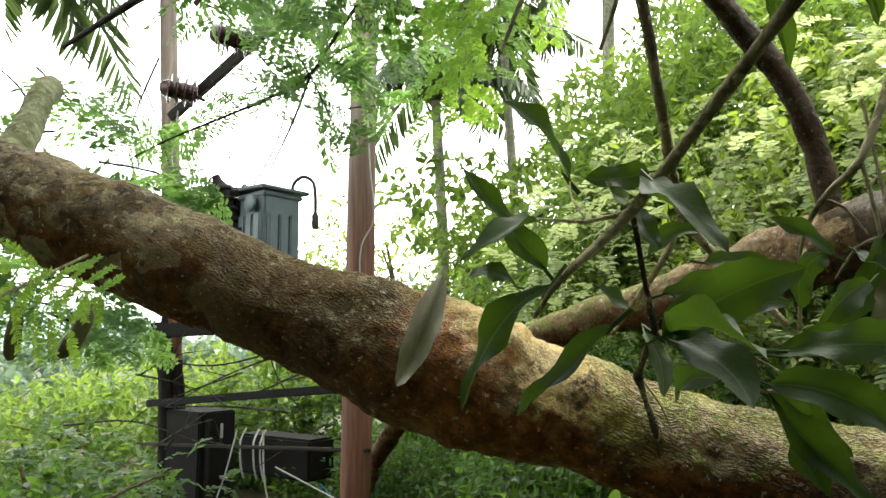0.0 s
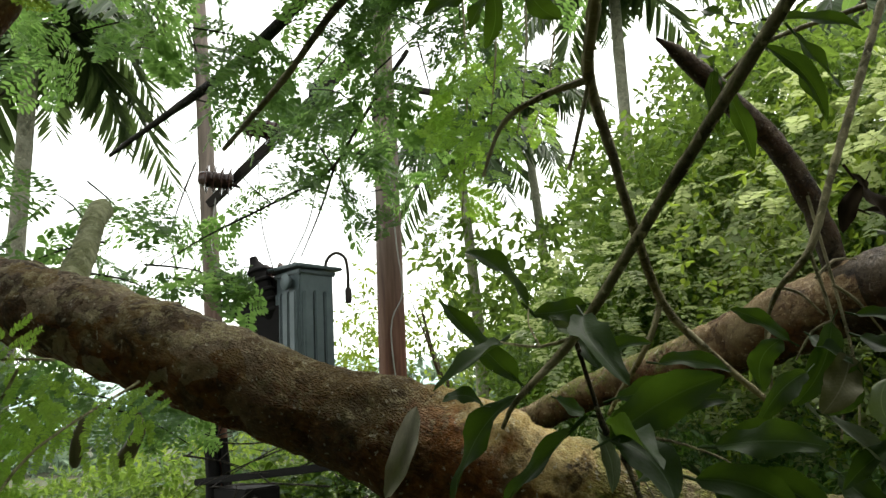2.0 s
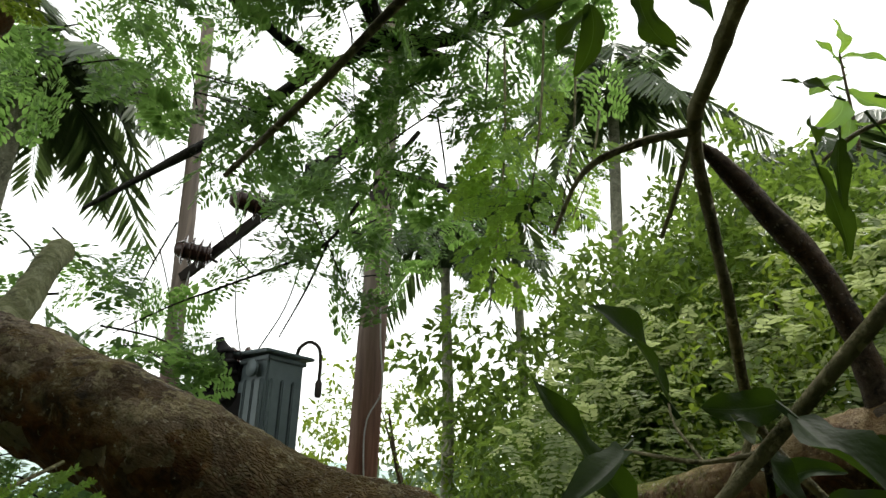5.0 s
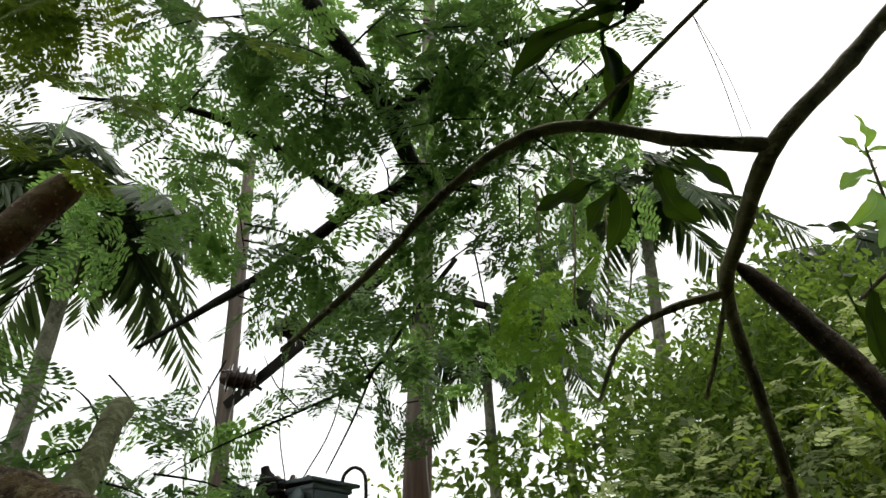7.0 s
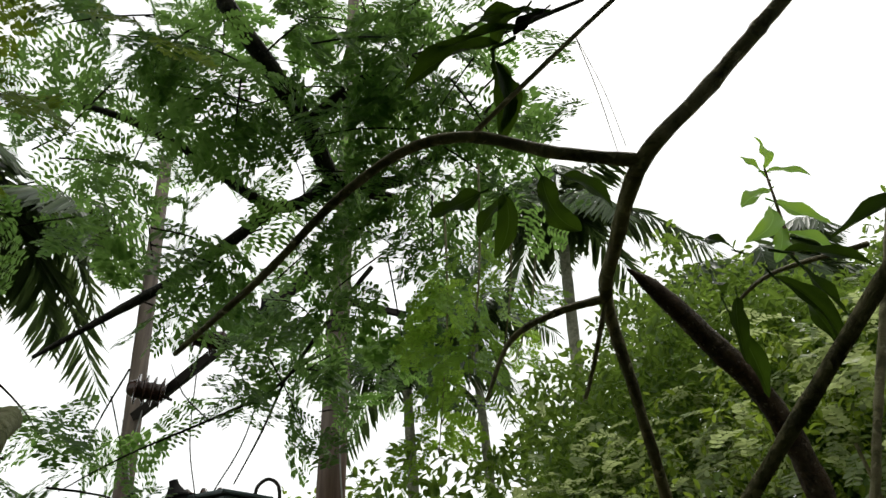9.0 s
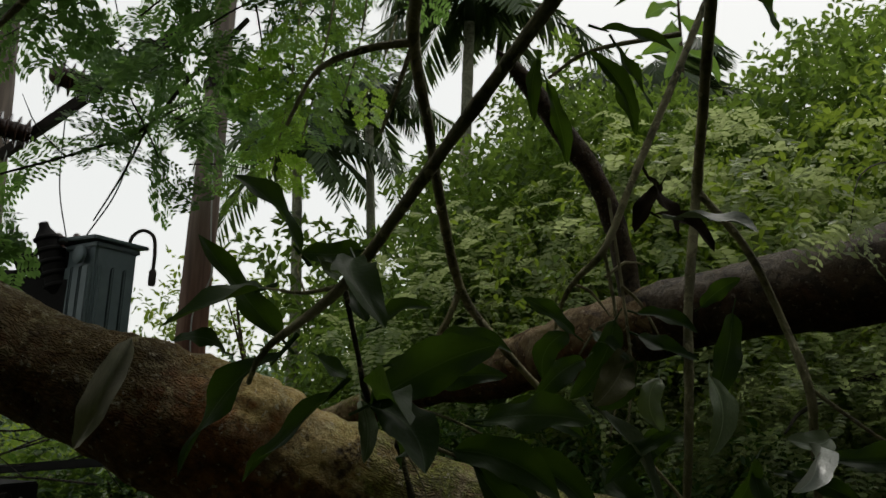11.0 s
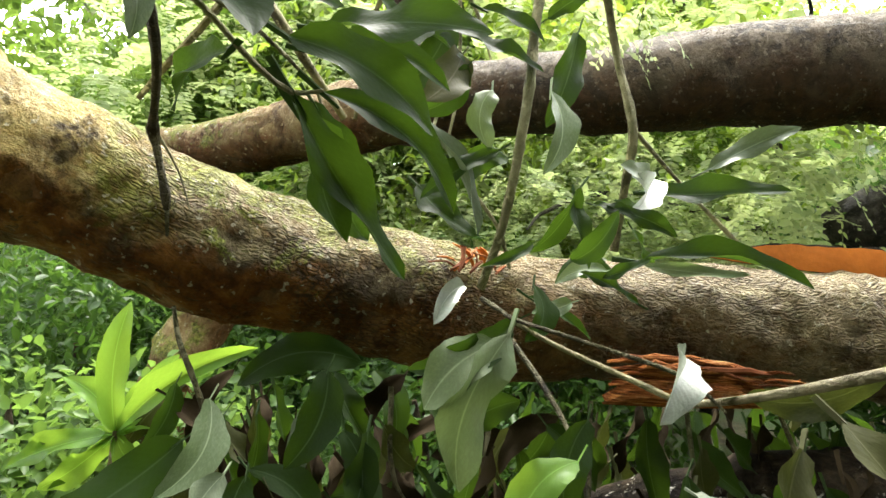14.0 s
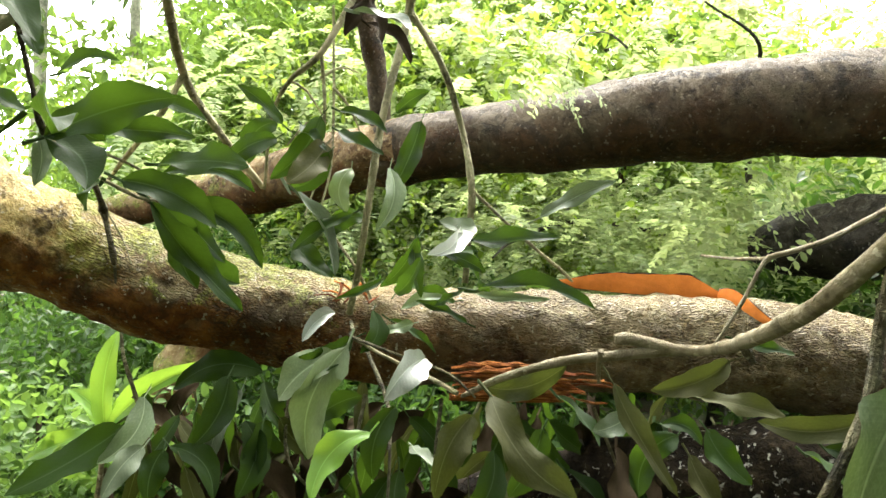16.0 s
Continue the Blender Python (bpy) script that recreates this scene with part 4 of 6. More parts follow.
stem([(.90, 1.42, 2.0, 0.0040), (.905, 1.38, 1.75, 0.0036), (.90, 1.35, 1.58, 0.0032), (.875, 1.33, 1.47, 0.0024)], upright_branch)
stem([(.905, 1.30, 1.40, 0.0040), (.95, 1.26, 1.33, 0.0040), (1.0, 1.28, 1.26, 0.0040)], upright_branch)
leaves(upright_branch, [
    ('dark', 0.063, 0.760, 1.348, 1.666, 0.699, 1.337, 1.557),
    ('dark', 0.067, 0.863, 1.338, 1.693, 0.745, 1.314, 1.523),
    ('dark', 0.043, 0.824, 1.359, 1.669, 0.862, 1.273, 1.600),
    ('olive', 0.080, 0.867, 1.293, 1.620, 0.760, 1.217, 1.508),
    ('grey', 0.052, 0.782, 1.318, 1.519, 0.886, 1.225, 1.309),
    ('dark', 0.068, 0.809, 1.308, 1.388, 0.878, 1.218, 1.307),
    ('pale', 0.056, 0.930, 1.284, 1.569, 0.913, 1.251, 1.458),
    ('dark', 0.048, 0.888, 1.280, 1.701, 0.992, 1.227, 1.655),
    ('dark', 0.053, 0.897, 1.299, 1.657, 0.982, 1.211, 1.599),
    ('dark', 0.060, 1.095, 1.262, 1.705, 1.008, 1.223, 1.510),
])
leaves(upright_branch, [
    ('pale', 0.054, 0.996, 1.205, 1.570, 0.947, 1.145, 1.416),
    ('dark', 0.045, 0.772, 1.341, 1.660, 0.667, 1.371, 1.742),
    ('dark', 0.054, 0.979, 1.285, 1.456, 0.873, 1.274, 1.386),
    ('grey', 0.060, 0.766, 0.867, 1.784, 0.839, 0.774, 1.739),
    ('dark', 0.044, 0.987, 1.106, 1.282, 1.009, 1.035, 1.365),
    ('dark', 0.041, 1.030, 1.273, 1.717, 1.087, 1.208, 1.770),
    ('dark', 0.054, 0.867, 1.271, 1.598, 0.787, 1.316, 1.506),
    ('dark', 0.044, 0.927, 1.244, 1.459, 0.792, 1.261, 1.361),
])
leaves(upright_branch, [
    ('white', 0.046, 1.150, 1.150, 1.440, 1.010, 1.010, 1.370),
    ('grey', 0.055, 1.210, 1.160, 1.452, 1.090, 1.120, 1.450),
    ('dark', 0.062, 1.188, 1.132, 1.416, 1.303, 0.945, 1.428),
    ('grey', 0.052, 1.439, 1.219, 1.494, 1.616, 1.131, 1.605),
    ('dark', 0.064, 1.250, 1.210, 1.292, 1.432, 0.968, 1.271),
    # narrow pale blade laid over the dark one as its silver sheen
    ('pale', 0.028, 1.235, 1.184, 1.287, 1.360, 1.044, 1.286),
    ('dark', 0.052, 1.197, 1.213, 1.264, 1.066, 1.230, 1.241),
    ('dark', 0.044, 1.077, 1.197, 1.414, 1.000, 1.230, 1.290),
    ('dark', 0.041, 1.081, 1.215, 1.400, 1.074, 1.156, 1.271),
    ('dark', 0.040, 1.130, 1.160, 1.380, 1.200, 1.080, 1.340),
])
for a, e in (((.80, 1.43, 1.79), (.90, 1.45, 1.72)), ((.87, 1.39, 1.80), (.98, 1.42, 1.84)), ((.885, 1.38, 1.70), (.80, 1.40, 1.62)), ((.90, 1.38, 1.78), (1.0, 1.40, 1.66)), ((.78, 1.47, 1.69), (.75, 1.44, 1.60))):
    stem([(*a, .004), (*((Vector(a) + Vector(e)) / 2 + Vector((0, 0, .02))), .0035), (*e, .002)], upright_branch)

hanging_branch = thing("mango_branch", "hanging mango branch with dark and pale glossy leaves under the trunk", "branch", "mango branches")
stem([(.96, 1.30, 1.20, 0.0052), (.93, 1.20, 1.19, 0.0039), (.90, 1.12, 1.185, 0.0033), (.95, .98, 1.165, 0.0029), (1.02, .90, 1.14, 0.0026), (1.06, .86, 1.10, 0.0020)], hanging_branch, LOG)
stem([(.440, 1.450, 1.31, 0.0036), (.447, 1.458, 1.255, 0.0024)], hanging_branch, LOG)
stem([(.466, 1.46, 1.15, 0.0036), (.472, 1.42, 1.10, 0.0042), (.50, 1.37, 1.02, 0.0044), (.53, 1.38, .93, 0.0040), (.55, 1.40, .82, 0.003)], hanging_branch, LOG)
stem([(.98, 1.25, 1.15, 0.0052), (.98, 1.10, 1.05, 0.0046), (.95, 1.0, .98, 0.0033), (.93, .95, .86, 0.0026)], hanging_branch, LOG)
leaves(hanging_branch, [
    ('dark', 0.062, 0.909, 1.139, 1.180, 0.745, 1.172, 1.100),
    ('pale', 0.088, 0.870, 1.120, 1.150, 0.749, 1.119, 1.054),
    ('pale', 0.092, 0.890, 1.120, 1.165, 0.818, 1.114, 0.931),
    ('white', 0.038, 0.824, 1.237, 1.159, 0.919, 1.300, 1.222),
    ('white', 0.066, 0.935, 0.835, 1.180, 0.835, 0.780, 1.118),
    ('dark', 0.085, 0.481, 1.380, 0.955, 0.273, 1.300, 0.850),
    ('pale', 0.068, 0.518, 1.385, 1.017, 0.430, 1.297, 0.899),
    ('grey', 0.056, 0.513, 1.250, 0.943, 0.438, 1.179, 0.865),
    ('dark', 0.080, 0.778, 1.388, 1.070, 0.591, 1.500, 1.010),
    ('dark', 0.075, 0.686, 1.325, 1.071, 0.613, 1.289, 0.926),
])
leaves(hanging_branch, [
    ('grey', 0.055, 0.742, 1.440, 1.017, 0.669, 1.400, 0.839),
    ('dark', 0.077, 0.775, 1.339, 0.962, 0.709, 1.265, 0.810),
    ('dark', 0.066, 0.572, 1.333, 0.918, 0.656, 1.236, 0.824),
    ('dark', 0.066, 0.555, 1.285, 0.925, 0.528, 1.246, 0.828),
    ('fresh', 0.064, 0.882, 0.943, 1.025, 0.758, 0.898, 0.920),
    ('dark', 0.073, 0.805, 1.208, 1.046, 0.822, 1.147, 0.920),
    ('dark', 0.064, 0.962, 1.013, 1.056, 0.912, 0.987, 0.919),
    ('dark', 0.062, 0.852, 1.184, 1.000, 0.937, 1.139, 1.055),
    ('dark', 0.052, 0.960, 1.160, 1.240, 0.920, 1.120, 1.150),
])
# filler leaves; the dry brown ones paint the shaded inside darker
for k in range(430):
    near = k < 200
    p = Vector((TURN.uniform(0.55, 2.3), 0, TURN.uniform(0.40, 1.0)))
    p.y = 1.56 - 0.52 * max(0, p.x - 0.75) + (TURN.uniform(-0.30, 0.10) if near else TURN.uniform(0.08, 0.5))
    d = Vector((TURN.uniform(-0.6, 0.6), TURN.uniform(-0.5, 0.4), TURN.uniform(-1.0, -0.25))).normalized()
    leaf(hanging_branch, p, p + d * TURN.uniform(0.15, 0.24), TURN.uniform(0.05, 0.075), (TURN.uniform(-0.6, 0.6), -0.8, TURN.uniform(0.2, 0.9)), "olive" if k % 6 == 0 else ("dry" if k % 3 == 1 else "dark"))
for k in range(9):
    p = Vector((TURN.uniform(0.95, 1.32), TURN.uniform(1.14, 1.30), TURN.uniform(1.20, 1.40)))
    d = Vector((TURN.uniform(-1, 1), TURN.uniform(-0.6, 0.3), TURN.uniform(-0.5, 0.35))).normalized()
    leaf(hanging_branch, p, p + d * TURN.uniform(0.08, 0.15), TURN.uniform(0.022, 0.036), (TURN.uniform(-0.4, 0.4), -0.7, 0.6), "pale" if k % 5 == 0 else "dark")
for k in range(7):
    x = 0.85 + k * 0.17
    y = 1.46 - 0.5 * max(0, x - 0.75)
    stem([(x, y, 1.02, .005), (x + TURN.uniform(-.06, .06), y - .06, 0.86, .004), (x + TURN.uniform(-.12, .12), y - .1, 0.68, .004), (x + TURN.uniform(-.15, .15), y - .1, 0.4, .003)], hanging_branch, LOG)

cut_branch = thing("cut_branch", "pale tan cut branch with knobby nodes and olive leaves", "branch")
stem([(.909, 1.139, 1.18, .004), (.96, 1.09, 1.15, .004), (1.03, 1.0, 1.115, .0045), (1.058, .93, 1.096, .005)], cut_branch)
stem([(1.10, .98, 1.08, .0045), (1.055, .86, 1.115, .0055), (1.035, .75, 1.155, .0065), (1.075, .67, 1.192, .0078), (1.127, .652, 1.205, .0080), (1.190, .60, 1.220, .0088), (1.245, .56, 1.232, .0098), (1.256, .535, 1.236, .0092), (1.262, .50, 1.240, .0094), (1.228, .42, 1.258, .0098), (1.205, .39, 1.265, .0098), (1.193, .375, 1.269, .0122), (1.182, .36, 1.272, .0104), (1.150, .32, 1.282, .0102), (1.100, .255, 1.300, .0104), (1.090, .242, 1.304, .0116), (1.080, .228, 1.309, .0106), (1.047, .17, 1.332, .0106), (1.03, .10, 1.385, .0110), (1.0, .0, 1.46, .0118)], cut_branch, TWIG_PALE, 14)
stem([(1.250, .55, 1.234, .0100), (1.215, .585, 1.243, .0105), (1.188, .605, 1.246, .0110), (1.176, .613, 1.244, .0070)], cut_branch, TWIG_PALE, 10, "pale cut end")
stem([(1.190, .372, 1.266, .008), (1.194, .366, 1.252, .0065), (1.198, .360, 1.240, .004)], cut_branch, LOG, 8)
stem([(1.137, .60, 1.226, .0045), (1.15, .62, 1.20, .004), (1.17, .64, 1.165, .003)], cut_branch, TWIG_PALE)
stem([(1.16, .10, 1.60, .0075), (1.193, .184, 1.361, .0075), (1.161, .182, 1.234, .0075), (1.114, .186, 1.149, .007), (1.06, .2, 1.05, .0065)], cut_branch, LOG)
stem([(1.552, .734, 1.215, .0035), (1.59, .70, 1.31, .0042), (1.613, .677, 1.385, .0048), (1.623, .667, 1.406, .0068), (1.635, .66, 1.413, .0056), (1.72, .61, 1.45, .0058), (1.873, .58, 1.526, .0066), (2.2, .4, 1.75, .008)], cut_branch, TWIG_PALE)
stem([(1.779, .982, 1.419, .0028), (1.70, .82, 1.408, .0038), (1.623, .667, 1.406, .0046)], cut_branch, TWIG_PALE)
leaves(cut_branch, [
    ('olive', 0.052, 1.052, 0.829, 1.131, 1.156, 0.705, 1.193),
    ('olive', 0.055, 1.434, 0.593, 1.208, 1.288, 0.637, 1.150),
    ('dark', 0.033, 1.439, 0.589, 1.249, 1.539, 0.538, 1.227),
    ('olive', 0.055, 1.471, 0.690, 1.120, 1.587, 0.574, 1.095),
    ('olive', 0.045, 1.358, 0.297, 1.172, 1.266, 0.402, 1.150),
    ('olive', 0.038, 1.144, 0.576, 1.178, 1.186, 0.469, 1.026),
    ('olive', 0.068, 0.971, 0.667, 1.146, 1.040, 0.522, 1.019),
    ('dark', 0.044, 1.190, 0.780, 1.117, 1.235, 0.702, 1.036),
    ('olive', 0.064, 0.960, 0.697, 1.108, 0.879, 0.664, 0.989),
])
leaves(cut_branch, [
    ('grey', 0.047, 1.246, 0.638, 1.111, 1.174, 0.654, 1.079),
    ('dark', 0.039, 1.293, 0.614, 1.095, 1.343, 0.566, 1.068),
    ('dark', 0.063, 1.446, 0.648, 1.071, 1.485, 0.574, 0.984),
    ('dark', 0.066, 1.438, 0.709, 1.046, 1.341, 0.707, 0.934),
    ('dark', 0.058, 1.610, 0.563, 1.039, 1.640, 0.493, 0.984),
    ('grey', 0.037, 0.888, 0.770, 1.043, 0.905, 0.705, 1.022),
    ('dark', 0.077, 1.201, 0.833, 1.040, 1.122, 0.821, 0.919),
    ('olive', 0.064, 1.146, 0.144, 1.247, 1.049, 0.131, 1.144),
    ('pale', 0.075, 1.060, 0.075, 1.265, 0.950, 0.070, 1.140),
    ('bleached', 0.035, 0.985, 0.085, 1.180, 0.930, 0.110, 1.150),
])
sapling = thing("mango_seedling", "young mango seedling with bright fresh green leaves", "seedling", at=(0, 0, 0))
stem([(.47, 2.06, -.1, .012), (.46, 2.05, .4, .010), (.471, 2.036, .79, .007)], sapling, TWIG_PALE)
leaves(sapling, [
    ('fresh', 0.055, 0.471, 2.036, 0.783, 0.49, 2.114, 1.086),
    ('fresh', 0.045, 0.471, 2.036, 0.783, 0.361, 2.158, 0.893),
    ('fresh', 0.05, 0.471, 2.036, 0.783, 0.614, 2.113, 0.955),
    ('fresh', 0.05, 0.471, 2.036, 0.783, 0.735, 1.854, 1.017),
    ('fresh', 0.05, 0.471, 2.036, 0.783, 0.257, 2.221, 0.662),
    ('fresh', 0.05, 0.471, 2.036, 0.783, 0.375, 2.205, 0.723),
    ('fresh', 0.05, 0.471, 2.036, 0.783, 0.657, 2.021, 0.809),
    ('fresh', 0.045, 0.471, 2.036, 0.783, 0.566, 2.018, 0.686),
    ('fresh', 0.05, 0.471, 2.036, 0.783, 0.329, 2.233, 0.598),
], 1.45)

# ---- torn bark and splintered wood at the break ----
def ribbon(points, width, up, thick=0.004, bm=None, ragged=0.0, seed=1, curl=0.12, shape=None):
    """A strip of bark along points, with ragged rims."""
    bm = bm or bmesh.new()
    rnd = random.Random(seed)
    line = spline([(*p, 0) for p in points], 0.02)[:, :3]
    rows = []
    n = len(line)
    for i, q in enumerate(line):
        d = Vector(line[min(i + 1, n - 1)] - line[max(i - 1, 0)]).normalized()
        a = Vector(up)
        a = (a - d * a.dot(d)).normalized()
        o = d.cross(a)
        t = i / (n - 1)
        w = width * (1 - ragged * rnd.random()) * (shape(t) if shape else min(1, 0.25 + 3.5 * t, 0.2 + 4 * (1 - t)))
        c = Vector(q)
        rows.append([bm.verts.new(c + a * w * k + o * (thick * s + curl * width * math.sin(k * 3.14))) for s in (0, 1) for k in (0, 0.33, 0.66, 1.0)])
    for r0, r1 in zip(rows, rows[1:]):
        for k in (0, 1, 2):
            bm.faces.new((r0[k], r1[k], r1[k + 1], r0[k + 1]))
            bm.faces.new((r0[4 + k], r0[5 + k], r1[5 + k], r1[4 + k]))
        bm.faces.new((r0[0], r0[4], r1[4], r1[0]))
        bm.faces.new((r0[3], r1[3], r1[7], r0[7]))
    for r, flip in ((rows[0], 1), (rows[-1], 0)):
        f = [r[0], r[1], r[2], r[3], r[7], r[6], r[5], r[4]]
        bm.faces.new(f if flip else list(reversed(f)))
    return bm


FLAP = [(1.50, 1.25, 1.318), (1.57, 1.205, 1.312), (1.65, 1.155, 1.308), (1.746, 1.10, 1.306), (1.835, 1.035, 1.306), (1.905, 1.00, 1.306)]
STRAP = [(1.882, 1.01, 1.312), (1.872, 0.945, 1.296), (1.872, 0.892, 1.270), (1.890, 0.845, 1.244)]


def flap_rise(t):
    return 0.12 + 1.7 * t if t < 0.36 else (0.73 + 0.30 * (t - 0.36) if t < 0.82 else 0.87 - 4.2 * (t - 0.82))


def strap_rise(t):
    return min(0.5 + 1.6 * t, 0.98 - 0.55 * t)


part("peeled_bark", ribbon(FLAP, 0.074, (0.05, 0.2, 1), 0.004, None, 0.06, 3, 0.03, flap_rise), PEEL, fallen, "upright flap of orange inner bark")
part("outer_bark", ribbon([(x + 0.003, y + 0.006, z - 0.001) for x, y, z in FLAP], 0.081, (0.05, 0.2, 1), 0.003, None, 0.12, 13, 0.03, flap_rise), BARK_DARK, fallen, "dark outer bark of the torn flap", False)
part("peeled_bark", ribbon(STRAP, 0.044, (0.25, 0.1, 1), 0.004, None, 0.10, 4, 0.03, strap_rise), PEEL, fallen, "torn strip of orange inner bark")
part("outer_bark", ribbon([(x + 0.004, y + 0.006, z + 0.002) for x, y, z in STRAP], 0.050, (0.25, 0.1, 1), 0.003, None, 0.2, 14, 0.03, strap_rise), BARK_DARK, fallen, "dark outer bark of the torn strip", False)
part("torn_wood", ribbon([(1.20, 1.222, 1.022), (1.28, 1.182, 1.024), (1.38, 1.125, 1.030), (1.47, 1.075, 1.038)], 0.062, (0, -0.10, 1), 0.012, None, 0.18, 9, 0.25), WOOD, fallen, "torn red-brown wood at the break", False)
for k in range(20):
    t0, t1, h = TURN.uniform(-0.05, 0.55), TURN.uniform(0.45, 1.05), TURN.uniform(-0.02, 0.06)
    ends = [Vector((1.20, 1.230, 1.042)).lerp(Vector((1.48, 1.075, 1.058)), q) + Vector((0, -0.006 - 0.001 * k, h + TURN.uniform(-0.006, 0.006))) for q in (t0, (t0 + t1) / 2, t1)]
    part("wood_shred", ribbon([tuple(q) for q in ends], TURN.uniform(0.010, 0.026), (TURN.uniform(-.2, .2), -0.25, 1), 0.005, None, 0.5, 200 + k, 0.3), (WOOD, DEADBARK, WOOD, PEEL)[k % 4], fallen, "shred of torn wood", False)
for k in range(26):
    t = TURN.random()
    a = Vector((1.18 + 0.30 * t, 1.235 - 0.175 * t, 1.075 + TURN.uniform(-0.035, 0.03)))
    e = a + Vector((TURN.uniform(0.04, 0.11), TURN.uniform(-0.07, -0.02), TURN.uniform(-0.012, 0.012)))
    part("splinter", ribbon([tuple(a), tuple((a + e) / 2 + Vector((0, -0.010, TURN.uniform(-.006, .006)))), tuple(e)], TURN.uniform(0.003, 0.009), (0, -0.4, 1), 0.0015, None, 0.5, k), WOOD if k % 3 else DEADBARK, fallen, "splinter of orange wood", False)
for k in range(18):
    a = Vector((0.99 + TURN.uniform(-0.06, 0.06), 1.38 + TURN.uniform(-0.05, 0.05), 1.245))
    e = a + Vector((TURN.uniform(-0.07, 0.07), TURN.uniform(-0.05, 0.04), TURN.uniform(0.01, 0.05)))
    part("splinter", ribbon([tuple(a), tuple((a + e) / 2 + Vector((0.006, 0, 0.008))), tuple(e)], TURN.uniform(0.004, 0.018), (0.4, -0.6, 0.3), 0.002, None, 0.5, 60 + k), (PEEL, DEADBARK, WOOD)[k % 3], fallen, "curl of orange torn bark", False)
# ---- transformer and its gear ----
tank_at = Vector((-2.02, 6.95, 0))
trafo = thing("transformer", "grey-green pole transformer with a ribbed tank and brown bushings", "transformer", at=(tank_at.x, tank_at.y, 1.93))
trafo.rotation_euler = (0, 0, radians(-38))
part("tank", box((0.44, 0.44, 1.15), (0.02, 0, 0.58), bevel=0.02), TANK, trafo)
part("lid", box((0.66, 0.60, 0.035), (-0.02, 0, 1.20), (0, 3, 0), 0.010), TANK, trafo)
part("rim", box((0.48, 0.48, 0.05), (0.02, 0, 1.13), bevel=0.01), TANK, trafo)
for k in range(3):
    part("cooling_fin", box((0.11, 0.05, 0.86), (-0.11 + 0.13 * k, -0.235, 0.50), bevel=0.012), TANK, trafo)
    part("cooling_fin", box((0.05, 0.11, 0.86), (0.255, -0.13 + 0.13 * k, 0.50), bevel=0.012), TANK, trafo)
part("gauge", lathe([(0.0, 0), (0.075, 0), (0.085, 0.01), (0.085, 0.035), (0.07, 0.045), (0.0, 0.045)], 18, None, pose(0.08, -0.262, 1.03, 90)), TANK, trafo, "round grey gauge plate")
part("breather_pipe", tube([(.20, .14, 1.20, .018), (.22, .16, 1.30, .018), (.29, .22, 1.36, .018), (.37, .28, 1.30, .018), (.39, .30, 1.14, .018), (.39, .30, 0.95, .018)], 10, 0.02), STEEL, trafo, "hooked dark steel breather pipe")
part("breather_cup", lathe([(0.0, 0), (0.03, 0.0), (0.036, 0.03), (0.036, 0.14), (0.02, 0.17), (0.0, 0.17)], 12, None, pose(.39, .30, .80)), STEEL, trafo)


def bushing(parent, m, sheds=4, r=0.065, step=0.055, core=0.028):
    prof = [(core, 0)]
    for k in range(sheds):
        z = 0.02 + k * step
        prof += [(core, z), (r, z + 0.006), (r * 0.97, z + 0.018), (core * 1.1, z + 0.036)]
    prof += [(core * 0.8, 0.03 + sheds * step), (core * 0.5, 0.05 + sheds * step)]
    return part("insulator", lathe(prof, 14, None, m), CERAMIC, parent, "brown ribbed porcelain insulator")


for k in range(3):
    bushing(trafo, pose(-0.30, -0.16 + 0.17 * k, 0.95, 0, -52 - 10 * k, -20), 6, 0.095, 0.085, 0.05)
    bushing(trafo, pose(-0.38 + 0.03 * k, -0.14 + 0.14 * k, 1.05, 0, -28 + 9 * k, 0), 4, 0.085, 0.07, 0.045)
# terminal box, enlarged so the tank's unlit left face is dark
part("terminal_box", box((0.26, 0.46, 1.02), (-0.33, 0.0, 0.62), bevel=0.02), DARKBOX, trafo, "black terminal box")
part("mounting_rail", box((0.08, 0.9, 0.08), (-0.14, 0, -0.04)), STEEL, trafo)
part("mounting_rail", box((0.08, 0.9, 0.08), (0.14, 0, -0.04)), STEEL, trafo)


def beam(a, b, size, mat=None, name="cross_arm", label="dark weathered steel cross arm between the poles", category="beam"):
    a, b = Vector(a), Vector(b)
    d = b - a
    ob = part(name, box((d.length, *size), (0, 0, 0), bevel=0.008), mat or STEEL)
    ob.matrix_basis = Matrix.Translation((a + b) / 2) @ d.to_track_quat("X", "Z").to_matrix().to_4x4()
    return tagged(ob, label, category, "arms of the transformer structure")


arm = thing("insulator_arm", "slanting cross arm carrying ribbed brown insulators", "beam", at=(0, 0, 0))
part("arm", tube([(-3.30, 7.24, 4.02, .062), (-2.2, 6.35, 4.36, .062), (-0.95, 5.36, 4.78, .062)], 4, 0.2), STEEL, arm)
for x, y, z in ((-2.72, 6.62, 4.10), (-1.95, 5.92, 4.32)):
    bushing(arm, pose(x + .03, y, z, 0, -84, 22), 4, 0.155, 0.078, 0.085)
    part("pin", tube([(x + .10, y + .03, z - .06, .016), (x - .02, y, z, .02)], 6), STEEL, arm)
part("clamp", box((0.2, 0.2, 0.26), (-1.45, 5.76, 4.58), (0, 0, -38), 0.03), DARKBOX, arm, "dark clamp block")
leads = thing("cable_terminals", "dark ribbed cable terminals between pole and transformer", "insulators")
